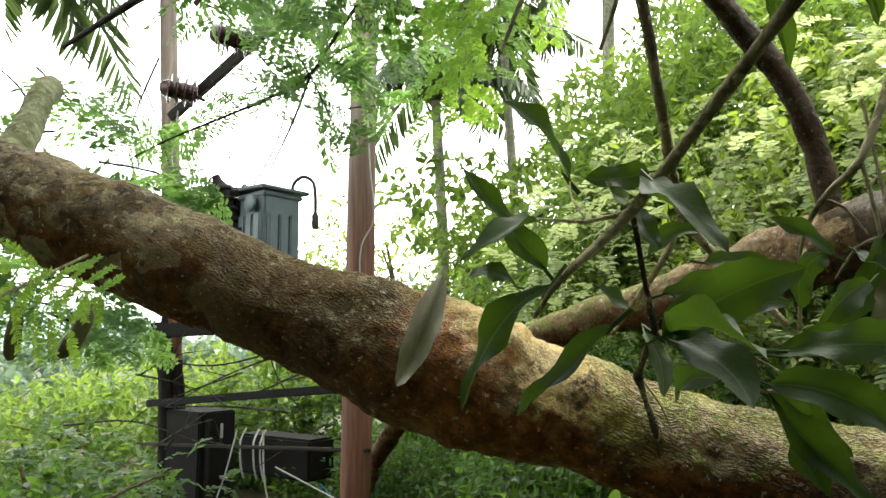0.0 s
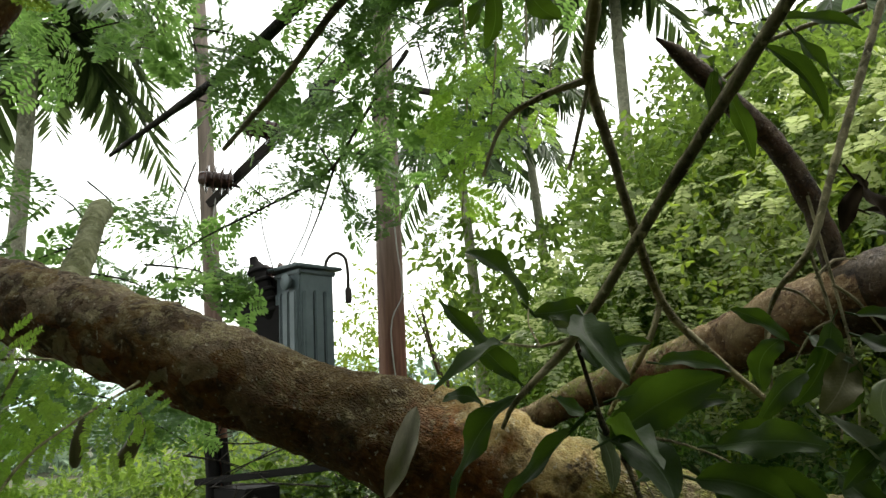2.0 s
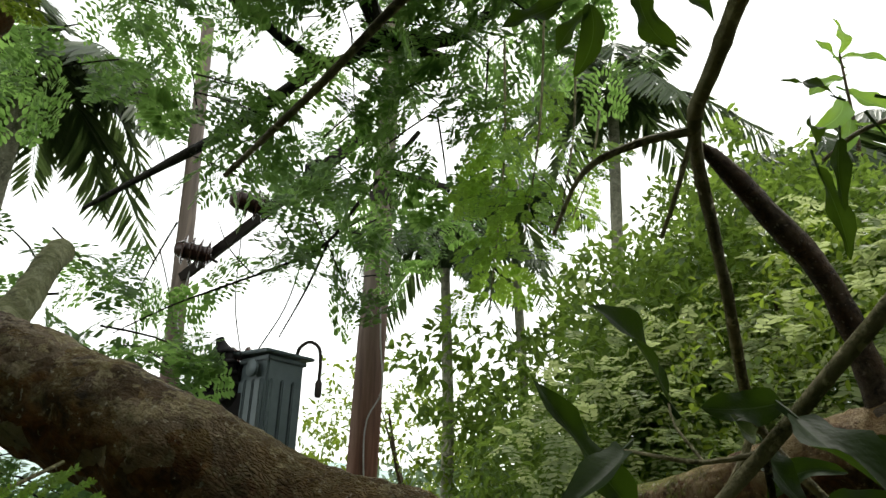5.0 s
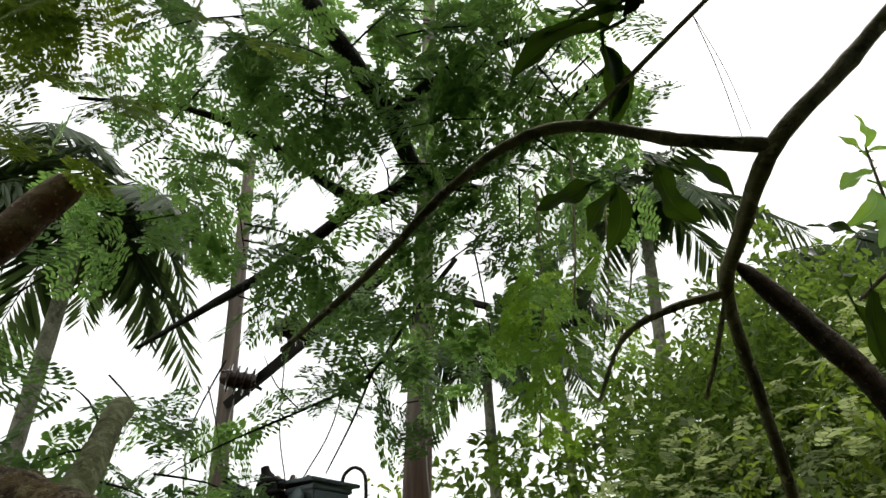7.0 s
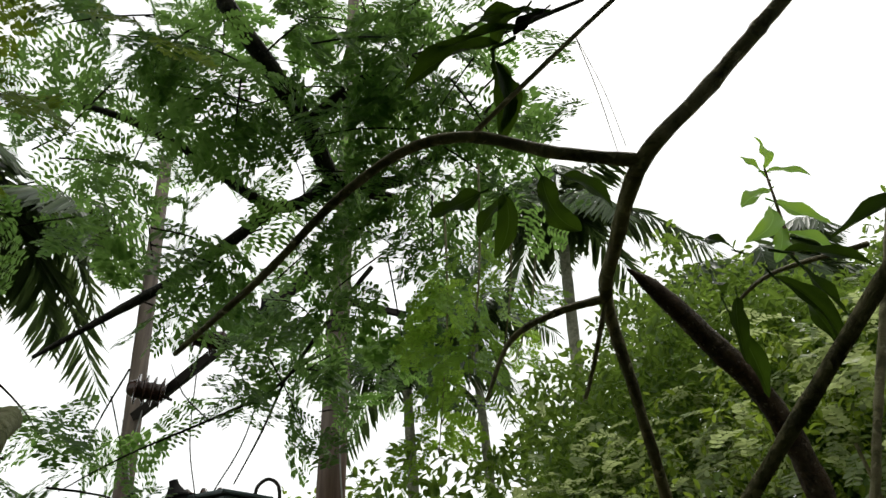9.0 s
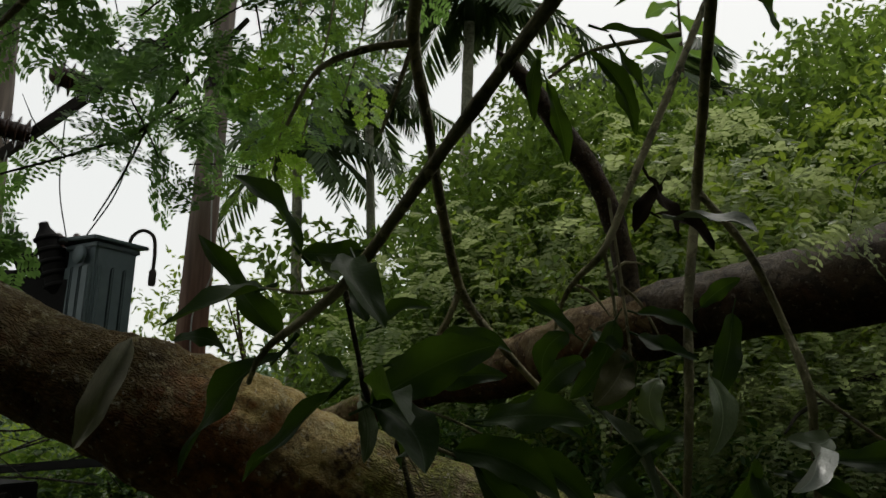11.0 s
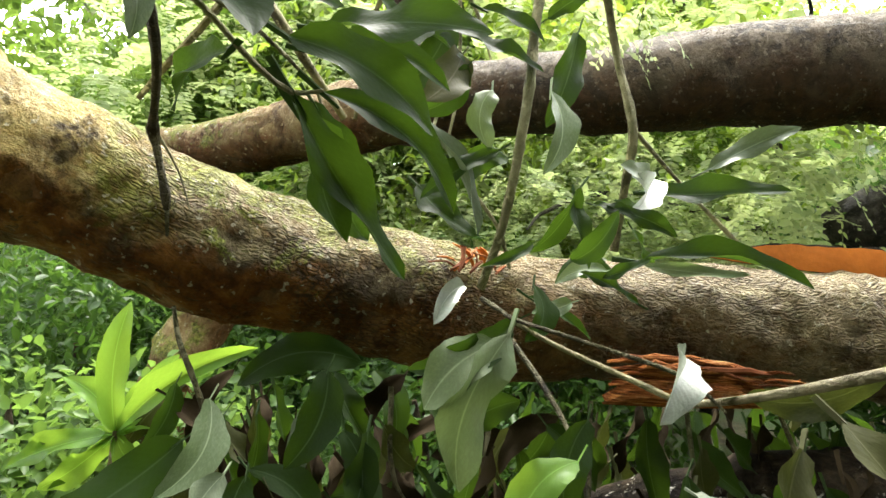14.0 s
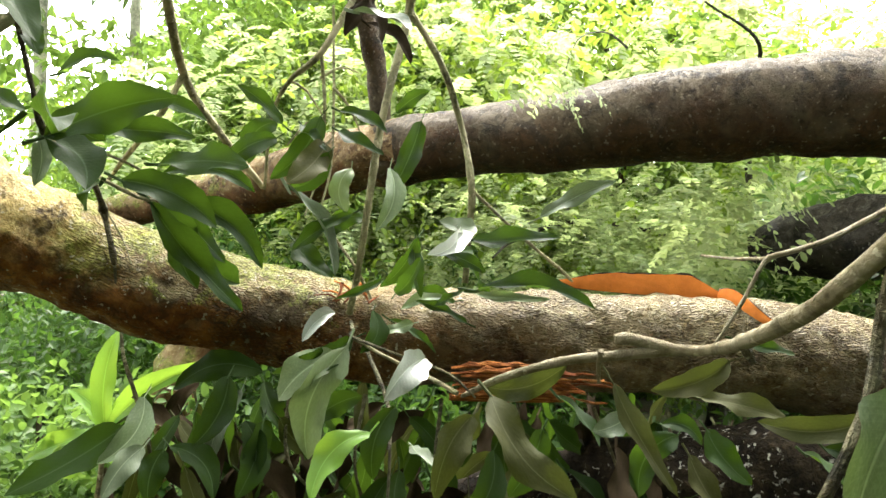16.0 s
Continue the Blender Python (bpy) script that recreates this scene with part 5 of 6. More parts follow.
for a, e, r in (((-2.25, 6.98, 2.52), (-3.02, 7.02, 3.22), .115), ((-2.34, 6.90, 2.60), (-2.56, 6.86, 3.30), .12), ((-2.28, 7.05, 2.48), (-3.02, 7.1, 2.86), .11)):
    d = Vector(e) - Vector(a)
    n = 5
    prof = [(r * 0.6, 0)]
    for k in range(n):
        z = d.length * (0.1 + 0.8 * k / n)
        prof += [(r * 0.82, z), (r, z + 0.018), (r * 0.98, z + 0.038), (r * 0.82, z + 0.055)]
    prof += [(r * 0.4, d.length * 0.93), (r * 0.35, d.length)]
    part("terminal", lathe(prof, 14, None, Matrix.Translation(a) @ d.to_track_quat("Z", "Y").to_matrix().to_4x4()), DARKBOX, leads)
part("duct", box((0.55, 0.34, 0.5), (-2.42, 7.02, 2.52), (0, 0, -15), 0.03), DARKBOX, leads, "dark junction duct")
beam((-3.3, 7.15, 0.96), (-0.86, 5.30, 1.20), (0.05, 0.07), DARKBOX)
beam((-3.35, 7.3, 1.72), (-1.75, 6.75, 1.76), (0.10, 0.16), DARKBOX)
beam((-3.2, 6.98, 1.70), (-1.75, 6.45, 1.74), (0.10, 0.14), DARKBOX)
beam((-3.45, 7.2, 0.55), (-0.70, 5.25, 0.74), (0.03, 0.03), None, "tie_rod", "thin steel tie rod across both poles", "rod")
beam((-0.90, 5.44, 4.50), (-0.2, 5.6, 4.36), (0.05, 0.06), None, "bracket", "short steel bracket arm on the pole", "bracket")
sw = thing("switch_box", "blackened metal switch box fixed to the slim pole", "box", at=(-2.72, 7.0, 0.0))
part("body", box((0.78, 0.4, 0.98), (0, 0, 0.42), (0, 0, -38), 0.015), DARKBOX, sw)
part("door", box((0.30, 0.02, 0.86), (0.18, -0.30, 0.42), (0, 0, -38), 0.006), DARKBOX, sw, "dull black door")
part("latch", box((0.03, 0.03, 0.14), (0.33, -0.20, 0.72), (0, 0, -38), 0.005), WIRE_PALE, sw, "pale latch plate")
part("latch", box((0.16, 0.03, 0.03), (0.36, -0.22, 0.28), (0, 0, -38), 0.005), WIRE_PALE, sw, "pale latch plate")
fuse = thing("fuse_box", "dark fuse box hung with looped cables", "box", at=(-1.55, 6.15, 0.40))
part("body", box((0.92, 0.30, 0.34), (-0.03, 0.02, 0.18), (0, 0, -34), 0.02), DARKBOX, fuse)
for k in (0, 2, 3):
    x = -0.40 + 0.075 * k
    part("strap", tube([(x - .02, .12 - .05 * k, .40, .009), (x - .05, .06 - .05 * k, .30, .009), (x - .03, .02 - .05 * k, .10, .009), (x, .02 - .05 * k, -.02, .009)], 6, 0.05), WIRE_PALE, fuse, "pale looped cable")


def cable(points, mat=None, r=0.008, label="thin dark cable strung between the poles"):
    return tagged(part("cable", tube([(*p, r) for p in points], 6, 0.06), mat or WIRE), label, "cable", "cables")


cable([(-2.03, 6.2, .80), (-2.10, 6.15, .45), (-2.2, 6.1, .1), (-2.2, 6.0, -.1)], WIRE_PALE, .007, "pale cable hanging down from the fuse box")
cable([(-1.75, 6.05, .80), (-1.72, 6.0, .45), (-1.65, 5.95, .15), (-1.6, 5.9, -.1)], WIRE_PALE, .009, "pale cable hanging down from the fuse box")
cable([(-1.22, 5.9, .38), (-1.12, 5.85, .30), (-1.0, 5.8, .15), (-.95, 5.8, -.05)], WIRE_BLUE, .012, "short blue cable end below the fuse box")
cable([(-.74, 5.24, 3.6), (-.70, 5.22, 2.9), (-.67, 5.22, 2.5), (-.78, 5.23, 2.2), (-.72, 5.23, 1.4)], WIRE_PALE, .006, "thin pale wire running down the pole")
cable([(-2.1, 6.7, 3.15), (-1.8, 6.5, 3.6), (-1.55, 6.2, 4.35)], WIRE, .007, "thin dark lead from transformer to arm")
cable([(-2.3, 6.8, 3.1), (-2.36, 6.6, 3.6), (-2.34, 6.45, 4.25)], WIRE, .006, "thin dark lead from transformer to arm")
cable([(-3.05, 7.0, 4.1), (-3.12, 7.05, 3.6), (-3.05, 7.0, 3.35)], WIRE_PALE, .007, "thin pale lead on the pole")
cable([(-1.2, 4.5, .75), (-.3, 4.3, .35), (.4, 4.0, .05), (1.0, 3.8, -.1)], WIRE_PALE, .006, "fallen pale wire crossing the undergrowth")

# ---- trees with feathery leaves overhead ----
def at_angle(az, el, d):
    """A place seen from the path's middle: degrees east of ahead, degrees up, metres off."""
    a, e = radians(az), radians(el)
    return np.array((0.1 + d * math.cos(e) * math.sin(a), d * math.cos(e) * math.cos(a), 1.55 + d * math.sin(e)))


def sprays(spots, rng, leaflet, length, pairs, per):
    """Twigs with twice-feathered leaves: spots are (az, el, spread az, spread el, near, far, how many)."""
    leafy, wood = [], bmesh.new()
    for az, el, wa, we, near, far, count in spots:
        for k in range(count):
            p = at_angle(az + rng.normal() * wa, el + rng.normal() * we, rng.uniform(near, far))
            way = np.array((rng.normal(), rng.normal() * 0.7, rng.normal() * 0.35 - 0.25))
            way /= np.linalg.norm(way)
            run = length * rng.uniform(1.0, 2.2)
            end = p + way * run - np.array((0, 0, 0.15 * run))
            tube([(*p, .006), (*((p + end) / 2 + (0, 0, 0.06 * run)), .005), (*end, .002)], 4, 0.2, 0, 1, wood, False)
            for j in range(per):
                t = 0.35 + 0.6 * (j + 0.5) / per
                q = p + (end - p) * t + np.array((0, 0, 0.24 * run * t * (1 - t)))
                s = np.cross(way, (0, 0, 1)) * (1 if j % 2 else -1)
                d = s * 0.9 + way * rng.uniform(0.1, 0.7) + rng.normal(size=3) * 0.3 - (0, 0, 0.15)
                leafy += bipinnate(q, d, length * rng.uniform(0.7, 1.15), 4, pairs, leaflet * rng.uniform(0.85, 1.15), rng, 0.25, (rng.normal() * 0.5, -0.7 + rng.normal() * 0.4, 0.5 + rng.normal() * 0.3))
    return leafy, wood


red = thing("leaning_tree_limb", "thick red-brown limb reaching in overhead", "tree limb")
part("limb", tube([(-4.6, 1.4, -0.1, .16), (-4.0, 1.6, 1.0, .14), (-2.9, 1.9, 2.3, .11), (-2.065, 2.069, 2.955, .085), (-1.911, 2.149, 3.241, .075), (-1.83, 2.18, 3.36, .066), (-1.81, 2.19, 3.39, .045)], 16, 0.06, 0.14, 9), BARK, red)

rng = np.random.default_rng(21)
feathery = thing("feathery_tree", "tall tree with feathery pinnate leaves and thin limbs", "tree", "feathery trees")
for pts in (
    [(-0.15, 3.5, 4.15, .03), (-0.515, 3.356, 4.209, .05), (-0.653, 3.01, 4.373, .055), (-0.936, 2.569, 4.671, .05), (-1.5, 2.0, 5.3, .06), (-2.6, 0.2, 5.0, .09), (-3.4, -1.2, 3.0, .13), (-3.7, -1.8, -.1, .16)],
    [(-0.515, 3.356, 4.209, .05), (-0.153, 3.395, 4.208, .04), (0.15, 3.2, 4.3, .03), (0.6, 2.9, 4.5, .02)],
    [(-0.515, 3.356, 4.209, .045), (-0.886, 3.405, 4.061, .035), (-1.352, 3.02, 4.233, .025), (-1.711, 2.727, 4.269, .018), (-2.3, 2.6, 4.3, .01)],
    [(-0.886, 3.405, 4.061, .035), (-1.25, 3.6, 3.90, .04), (-1.568, 3.74, 3.77, .035), (-1.87, 3.872, 3.69, .03), (-2.6, 4.2, 3.5, .015)],
    [(-0.653, 3.01, 4.373, .035), (-0.2, 2.75, 4.5, .03), (0.352, 2.568, 4.51, .02), (0.9, 2.4, 4.6, .01)]):
    part("limb", tube(pts, 10, 0.08, 0.15, 8.0), BARK_DARK, feathery)
for pts in ([(-0.35, 3.9, 3.9, .018), (-0.66, 3.88, 3.45, .013), (-0.858, 3.873, 3.134, .011), (-1.05, 3.85, 3.0, .010), (-1.265, 3.833, 2.898, .009), (-1.665, 3.734, 2.687, .006), (-1.93, 3.65, 2.50, .003)],
            [(-0.858, 3.873, 3.134, .009), (-0.98, 3.93, 2.85, .007), (-1.123, 3.973, 2.569, .004)], [(-1.265, 3.833, 2.898, .005), (-1.42, 3.80, 3.05, .004), (-1.50, 3.75, 3.22, .002)],
            [(-0.66, 3.88, 3.45, .006), (-0.80, 3.80, 3.6, .005), (-1.02, 3.75, 3.62, .002)]):
    part("limb", tube(pts, 6, 0.06, 0.2, 14.0), BARK_DARK, feathery)
leafy, wood = sprays([(-22, 44, 8, 4, 3.6, 5.2, 30), (-33, 45, 4, 4, 3.6, 5.0, 8), (-8, 46, 6, 4, 3.6, 4.8, 20), (-31, 34, 4, 5, 3.4, 5.0, 9), (-17, 34, 5, 4, 3.8, 5.2, 10), (-11, 24, 4, 3, 4.2, 5.0, 10), (-15, 21, 3, 2, 4.4, 5.4, 5),
                      (-32, 16, 4, 6, 3.4, 5.0, 15), (-37, 6, 4, 3, 4.0, 5.2, 14), (-3, 36, 3, 5, 3.4, 4.4, 15), (4, 47, 4, 4, 3.2, 4.0, 12), (-24, 57, 14, 4, 3.4, 4.6, 18)], rng, 0.058, 0.26, 6, 4)
part("foliage", soup("foliage", leafy, PINNA_FAR), PINNA_FAR, feathery)["kind"] = "stuff"
part("twigwork", wood, BARK_DARK, feathery)["kind"] = "stuff"
leafy, wood = [], bmesh.new()
for k in range(60):
    p = np.array((-1.65, 1.5, 3.50)) + rng.normal(size=3) * (0.28, 0.2, 0.22)
    leafy += bipinnate(p, rng.normal(size=3) * (1, .6, .5), rng.uniform(0.16, 0.24), 4, 9, 0.036, rng)
part("foliage", soup("foliage", leafy, BUSH_YELLOW), BUSH_YELLOW, red, "bright fresh foliage")["kind"] = "stuff"

near_spray = thing("tamarind_spray", "drooping bright spray of fine twice-feathered leaves", "branch", "feathery sprays")
leafy, wood = [], bmesh.new()
for x0, y0, z0, x1, y1, z1, n in ((0.24, 2.1, 3.3, 0.13, 2.00, 2.30, 12), (0.10, 2.15, 3.2, 0.04, 2.05, 2.18, 12), (0.34, 2.1, 3.1, 0.24, 2.0, 2.40, 6), (0.45, 2.3, 3.0, 0.30, 2.1, 2.48, 4)):
    a, e = np.array((x0, y0, z0)), np.array((x1, y1, z1))
    tube([(*a, .005), (*((a + e) / 2 + (0.02, 0.01, 0)), .004), (*e, .002)], 5, 0.1, 0, 1, wood, False)
    for k in range(n):
        g = rng.uniform(0, 6.28)
        leafy += bipinnate(a + (e - a) * (0.35 + 0.65 * k / n), (math.cos(g), 0.6 * math.sin(g), -0.35 - 0.3 * rng.random()), rng.uniform(0.11, 0.15), 4, 11, 0.021, rng, 0.15, (rng.normal() * 0.4, -0.9, 0.3 + rng.normal() * 0.3))
part("foliage", soup("foliage", leafy, PINNA), PINNA, near_spray)["kind"] = "stuff"
part("twigwork", wood, TWIG, near_spray)["kind"] = "stuff"

low_spray = thing("tamarind_spray", "low spray of fresh twice-feathered leaves with hanging pods", "branch", "feathery sprays")
leafy, wood = [], bmesh.new()
for pts, n in ((((-1.5, 1.1, 1.22), (-.85, .95, 1.38), (-.72, 1.02, 1.54), (-.60, 1.16, 1.66)), 22), (((-1.4, .95, 1.50), (-.95, .92, 1.56), (-.76, .93, 1.60), (-.70, .93, 1.68)), 20), (((-1.5, 1.2, 1.66), (-1.0, .95, 1.66), (-.80, .92, 1.70), (-.68, 1.0, 1.70)), 15),
               (((-1.45, 1.2, 1.82), (-1.0, 1.05, 1.80), (-.8, 1.0, 1.78)), 8), (((-1.3, 1.0, 1.30), (-.95, .95, 1.34), (-.82, .93, 1.30)), 8)):
    line = spline([(*p, .003) for p in pts], 0.02)
    tube([(*p, .003) for p in pts], 5, 0.05, 0, 1, wood, False)
    for k in range(n):
        q = line[int(len(line) * (0.25 + 0.74 * k / n))][:3]
        g = rng.uniform(0, 6.28)
        leafy += bipinnate(q, (math.cos(g), -0.3 + 0.4 * math.sin(g), -0.15 + 0.9 * rng.random() * math.sin(g)), rng.uniform(0.11, 0.16), 4, 18, 0.0125, rng, 0.2, (rng.normal() * 0.3, -0.9, 0.35 + rng.normal() * 0.3))
part("foliage", soup("foliage", leafy, PINNA), PINNA, low_spray)["kind"] = "stuff"
part("twigwork", wood, TWIG, low_spray)["kind"] = "stuff"
part("pod", tube([(-.705, 1.345, 1.60, .006), (-.70, 1.345, 1.565, .014), (-.715, 1.345, 1.53, .017), (-.735, 1.345, 1.50, .018), (-.75, 1.345, 1.485, .008)], 10, 0.01, 0.1, 40), POD, low_spray, "curved brown pod")
part("pod", tube([(-.955, 1.519, 1.60, .006), (-.962, 1.519, 1.565, .015), (-.967, 1.519, 1.53, .018), (-.97, 1.519, 1.49, .014), (-.97, 1.519, 1.475, .006)], 10, 0.01, 0.1, 40), POD, low_spray, "plump brown pod")

# ---- areca palms ----
def palm(base, top, r, fronds, length, seed, label):
    g = np.random.default_rng(seed)
    base, top = np.array(base, float), np.array(top, float)
    p = thing("areca_palm", label, "palm", "areca palms", at=tuple(base))
    mid = (top - base) / 2 + (0.08, 0, 0)
    part("trunk", tube([(0, 0, -.2, r * 1.2), (*mid, r), (*(top - base), r * 0.8)], 12, 0.1, 0.05, 6, knots=0.05), PALM_TRUNK, p)
    part("crownshaft", tube([(*(top - base), r * 0.95), (*(top - base + (0, 0, 0.5)), r * 0.6)], 10, 0.1), PALM, p, "smooth green crownshaft")
    for k in range(fronds):
        a = 6.2832 * k / fronds + g.uniform(-0.3, 0.3)
        el = g.uniform(0.0, 1.1)
        way = np.array((math.cos(a) * math.cos(el), math.sin(a) * math.cos(el), math.sin(el)))
        L = length * g.uniform(0.85, 1.15)
        n = 44
        t = np.linspace(0, 1, n)
        pts = (top - base) + (0, 0, 0.45) + way * (t * L)[:, None] - np.array((0, 0, 1)) * (L * (0.55 + 0.5 * g.random()) * t ** 1.9)[:, None]
        tang = np.gradient(pts, axis=0)
        tang /= np.linalg.norm(tang, axis=1)[:, None]
        s = np.cross(tang, (0, 0, 1.0))
        s /= np.linalg.norm(s, axis=1)[:, None] + 1e-9
        up = np.cross(s, tang)
        ll = L * 0.34 * (0.45 + 0.55 * np.sin(np.pi * np.clip(t * 0.9 + 0.08, 0, 1)))
        out = []
        for sg in (1, -1):
            al = s * sg * 0.8 + tang * 0.5 - np.array((0, 0, 0.75)) + g.normal(size=(n, 3)) * 0.12
            out.append(blades(pts[4:].copy(), al[4:], (up + g.normal(size=(n, 3)) * 0.2)[4:], ll[4:], ll[4:] * 0.10, 0.1))
        fr = part("frond", soup("frond", out, PALM), PALM, p)
        part("rachis", tube([(*pts[0], .02), (*pts[n // 3], .014), (*pts[2 * n // 3], .009), (*pts[-1], .003)], 5, 0.2), PALM, fr)
    return p


palm((-6.6, 8.2, 0), (-5.15, 6.6, 5.95), 0.11, 20, 2.2, 1, "slender areca palm with drooping feathered fronds")
palm((-0.45, 12.0, 0), (-0.45, 11.0, 5.6), 0.10, 14, 1.9, 2, "slender areca palm with drooping feathered fronds")
palm((2.0, 11.0, 0), (2.1, 9.0, 7.3), 0.10, 15, 2.1, 3, "tall areca palm with drooping feathered fronds")
palm((0.9, 12.5, 0), (0.75, 11.5, 6.6), 0.09, 13, 1.7, 4, "slender areca palm with drooping feathered fronds")
palm((5.4, 10.0, 0), (5.2, 9.2, 6.0), 0.10, 14, 2.3, 5, "areca palm with long arching fronds")

shoot = thing("large_leaved_sapling", "slender sapling top with large pale backlit leaves", "sapling", at=(4.55, 7.55, 0))
part("stem", tube([(0, 0, -.1, .05), (-.05, .1, 2.5, .04), (.10, 0, 5.6, .03), (.15, 0, 7.3, .015)], 8, 0.2, 0.1, 4.0), BARK_GREY, shoot)
for base, tip, width in (((0.05, 0, 6.65), (-0.55, -0.2, 6), .30), ((0.12, 0, 6.95), (-0.4, -0.1, 6.6), .24), ((0.15, 0, 7.3), (0.1, -0.1, 7.8), .20), ((0.15, 0, 7.25), (0.62, -0.2, 7), .22),
                         ((0.12, 0, 6.75), (0.7, -0.1, 6.3), .26), ((0.1, 0, 6.35), (-0.25, -0.2, 5.7), .24), ((0.1, 0, 6.25), (0.5, -0.2, 5.7), .24), ((0.14, 0, 7.15), (-0.2, -0.1, 7.45), .16)):
    leaf(shoot, base, tip, width, (TURN.uniform(-.3, .3), -0.9, 0.3), "fresh")

for k in range(16):
    p = Vector((TURN.uniform(-3.3, -1.2), TURN.uniform(5.5, 6.6), TURN.uniform(0.55, 1.55)))
    d = Vector((TURN.uniform(-1, 1), TURN.uniform(-.4, .4), TURN.uniform(-.6, .5))).normalized() * TURN.uniform(0.25, 0.6)
    side = d.cross(Vector((0, 1, 0))) * TURN.uniform(-.3, .3)
    twig = thing("dead_twig", "thin dead twig caught in the pole structure", "twig", "dead twigs")
    part("stem", tube([(*(p - d), .010), (*(p + side), .008), (*(p + d), .003)], 5, 0.1, 0.2, 12.0), BARK_DARK, twig)
    part("side_shoot", tube([(*(p + side), .006), (*(p + side * 2 + d * 0.4 + Vector((0, 0, .12))), .002)], 4, 0.1, 0.2, 12.0), BARK_DARK, twig)

# ---- trees and shrubs behind ----
def bush(name, label, category, spec, mat, group="", trunk=None, limbs=()):
    """Stems from the ground and one crown of leaves for each mass."""
    b = thing(name, label, category, group)
    g = random.Random(len(label))
    for pts in limbs:
        part("limb", tube(pts, 12, 0.05, 0.22, 9.0), BARK_GREY, b)
    for q in spec:
        (x, y, z), (rx, ry, rz) = q[0], q[1]
        r = 0.018 + 0.022 * rz
        fx, fy = x + g.uniform(-.2, .2) * rx, y + g.uniform(-.1, .3) * ry
        part("trunk", tube([(fx, fy, -.15, r * 1.3), (fx + .05 * rx, fy, z * 0.5, r), (x, y, max(z, 0.3), r * 0.8), (x - .1 * rx, y, max(z, 0.3) + rz * 0.55, r * 0.3)], 8, 0.15, 0.15, 6.0), BARK_GREY, b)
        for k in range(3):
            a = g.uniform(0, 6.28)
            t = g.uniform(0.35, 0.75)
            e = Vector((x + math.cos(a) * rx * 0.75, y + math.sin(a) * ry * 0.75, max(z, 0.3) + rz * g.uniform(0.0, 0.6)))
            o = Vector((fx, fy, 0)).lerp(Vector((x, y, max(z, 0.3))), t)
            part("limb", tube([(*o, r * 0.7), (*(o.lerp(e, 0.5) + Vector((0, 0, 0.08 * rz))), r * 0.45), (*e, r * 0.12)], 6, 0.15, 0.15, 8.0), BARK_GREY, b)
        part("crown", soup("crown", [crown(*q)], mat), mat, b)["kind"] = "stuff"
    return b


bush("broadleaf_tree", "dense bright green broadleaf tree behind the fallen trunks", "tree", [
    ((3.4, 7.2, 2.6), (2.2, 1.8, 2.6), 6500, 9, 0.105), ((2.0, 7.6, 1.2), (2.0, 1.5, 2.0), 4200, 9, 0.10), ((6.0, 6.2, 2.8), (2.4, 2.0, 3.0), 6500, 9, 0.105)], BUSH, "leafy trees",
    )
part("limb", tube([(1.02, 2.99, 3.30, .006), (1.08, 3.02, 3.27, .022), (1.17, 3.045, 3.185, .045), (1.354, 3.10, 2.98, .056), (1.60, 3.15, 2.66, .058), (1.74, 3.22, 2.30, .058), (1.80, 3.27, 2.0, .06)], 14, 0.05, 0.22, 9.0), BARK_GREY, second, "broken limb rising from the trunk")
def lacy(center, radii, count, length, leaflet, pairs, rng):
    """Pinnate leaves through an uneven crown."""
    out = []
    for d in ball(count, rng):
        lump = 1 + 0.35 * noise.noise(Vector(d) * 2.2 + Vector(center)) + 0.2 * noise.noise(Vector(d) * 5)
        p = np.array(center) + d * np.array(radii) * lump * (1 - 0.5 * rng.random() ** 1.5)
        out += feather(p, d * 0.5 + rng.normal(size=3) * 0.6 - (0, 0, 0.2), length * rng.uniform(0.7, 1.2), pairs, leaflet * rng.uniform(0.8, 1.2), 0.4, None, rng, 1.0, 0.5)
    return out


lace_tree = thing("feathery_tree", "lacy yellow-green tree crown beyond the thick trunk", "tree", "feathery trees")
rng = np.random.default_rng(5)
leafy = lacy((4.6, 3.4, 2.3), (1.5, 1.3, 1.5), 900, 0.30, 0.075, 8, rng) + lacy((3.2, 4.9, 2.4), (1.4, 1.2, 1.6), 900, 0.30, 0.075, 8, rng) + lacy((6.0, 1.8, 2.3), (1.6, 1.6, 1.6), 700, 0.30, 0.075, 8, rng) + lacy((1.6, 5.6, 2.0), (1.3, 0.9, 1.3), 700, 0.24, 0.07, 7, rng) + lacy((3.0, 2.05, 1.55), (0.22, 0.2, 0.3), 60, 0.16, 0.05, 7, rng) + lacy((3.5, 1.3, 1.85), (0.25, 0.15, 0.15), 40, 0.16, 0.05, 7, rng)
part("foliage", soup("foliage", leafy, LACE), LACE, lace_tree)["kind"] = "stuff"
low = lacy((3.2, 3.4, 1.45), (0.9, 0.7, 0.55), 700, 0.20, 0.045, 7, rng) + lacy((4.1, 2.5, 1.45), (0.9, 0.8, 0.5), 700, 0.20, 0.045, 7, rng)
part("foliage", soup("foliage", low, LACE), LACE, lace_tree, "bright yellow-green low leaves")["kind"] = "stuff"
broad = [crown((4.2, 3.9, 2.3), (1.5, 1.2, 1.5), 700, 7, 0.075, 0.5, 0.2, 0.5, 0.5, rng), crown((2.9, 5.0, 2.2), (1.5, 1.1, 1.6), 700, 7, 0.075, 0.5, 0.2, 0.5, 0.5, rng), crown((5.6, 2.2, 2.2), (1.3, 1.3, 1.5), 500, 7, 0.075, 0.5, 0.2, 0.5, 0.5, rng)]
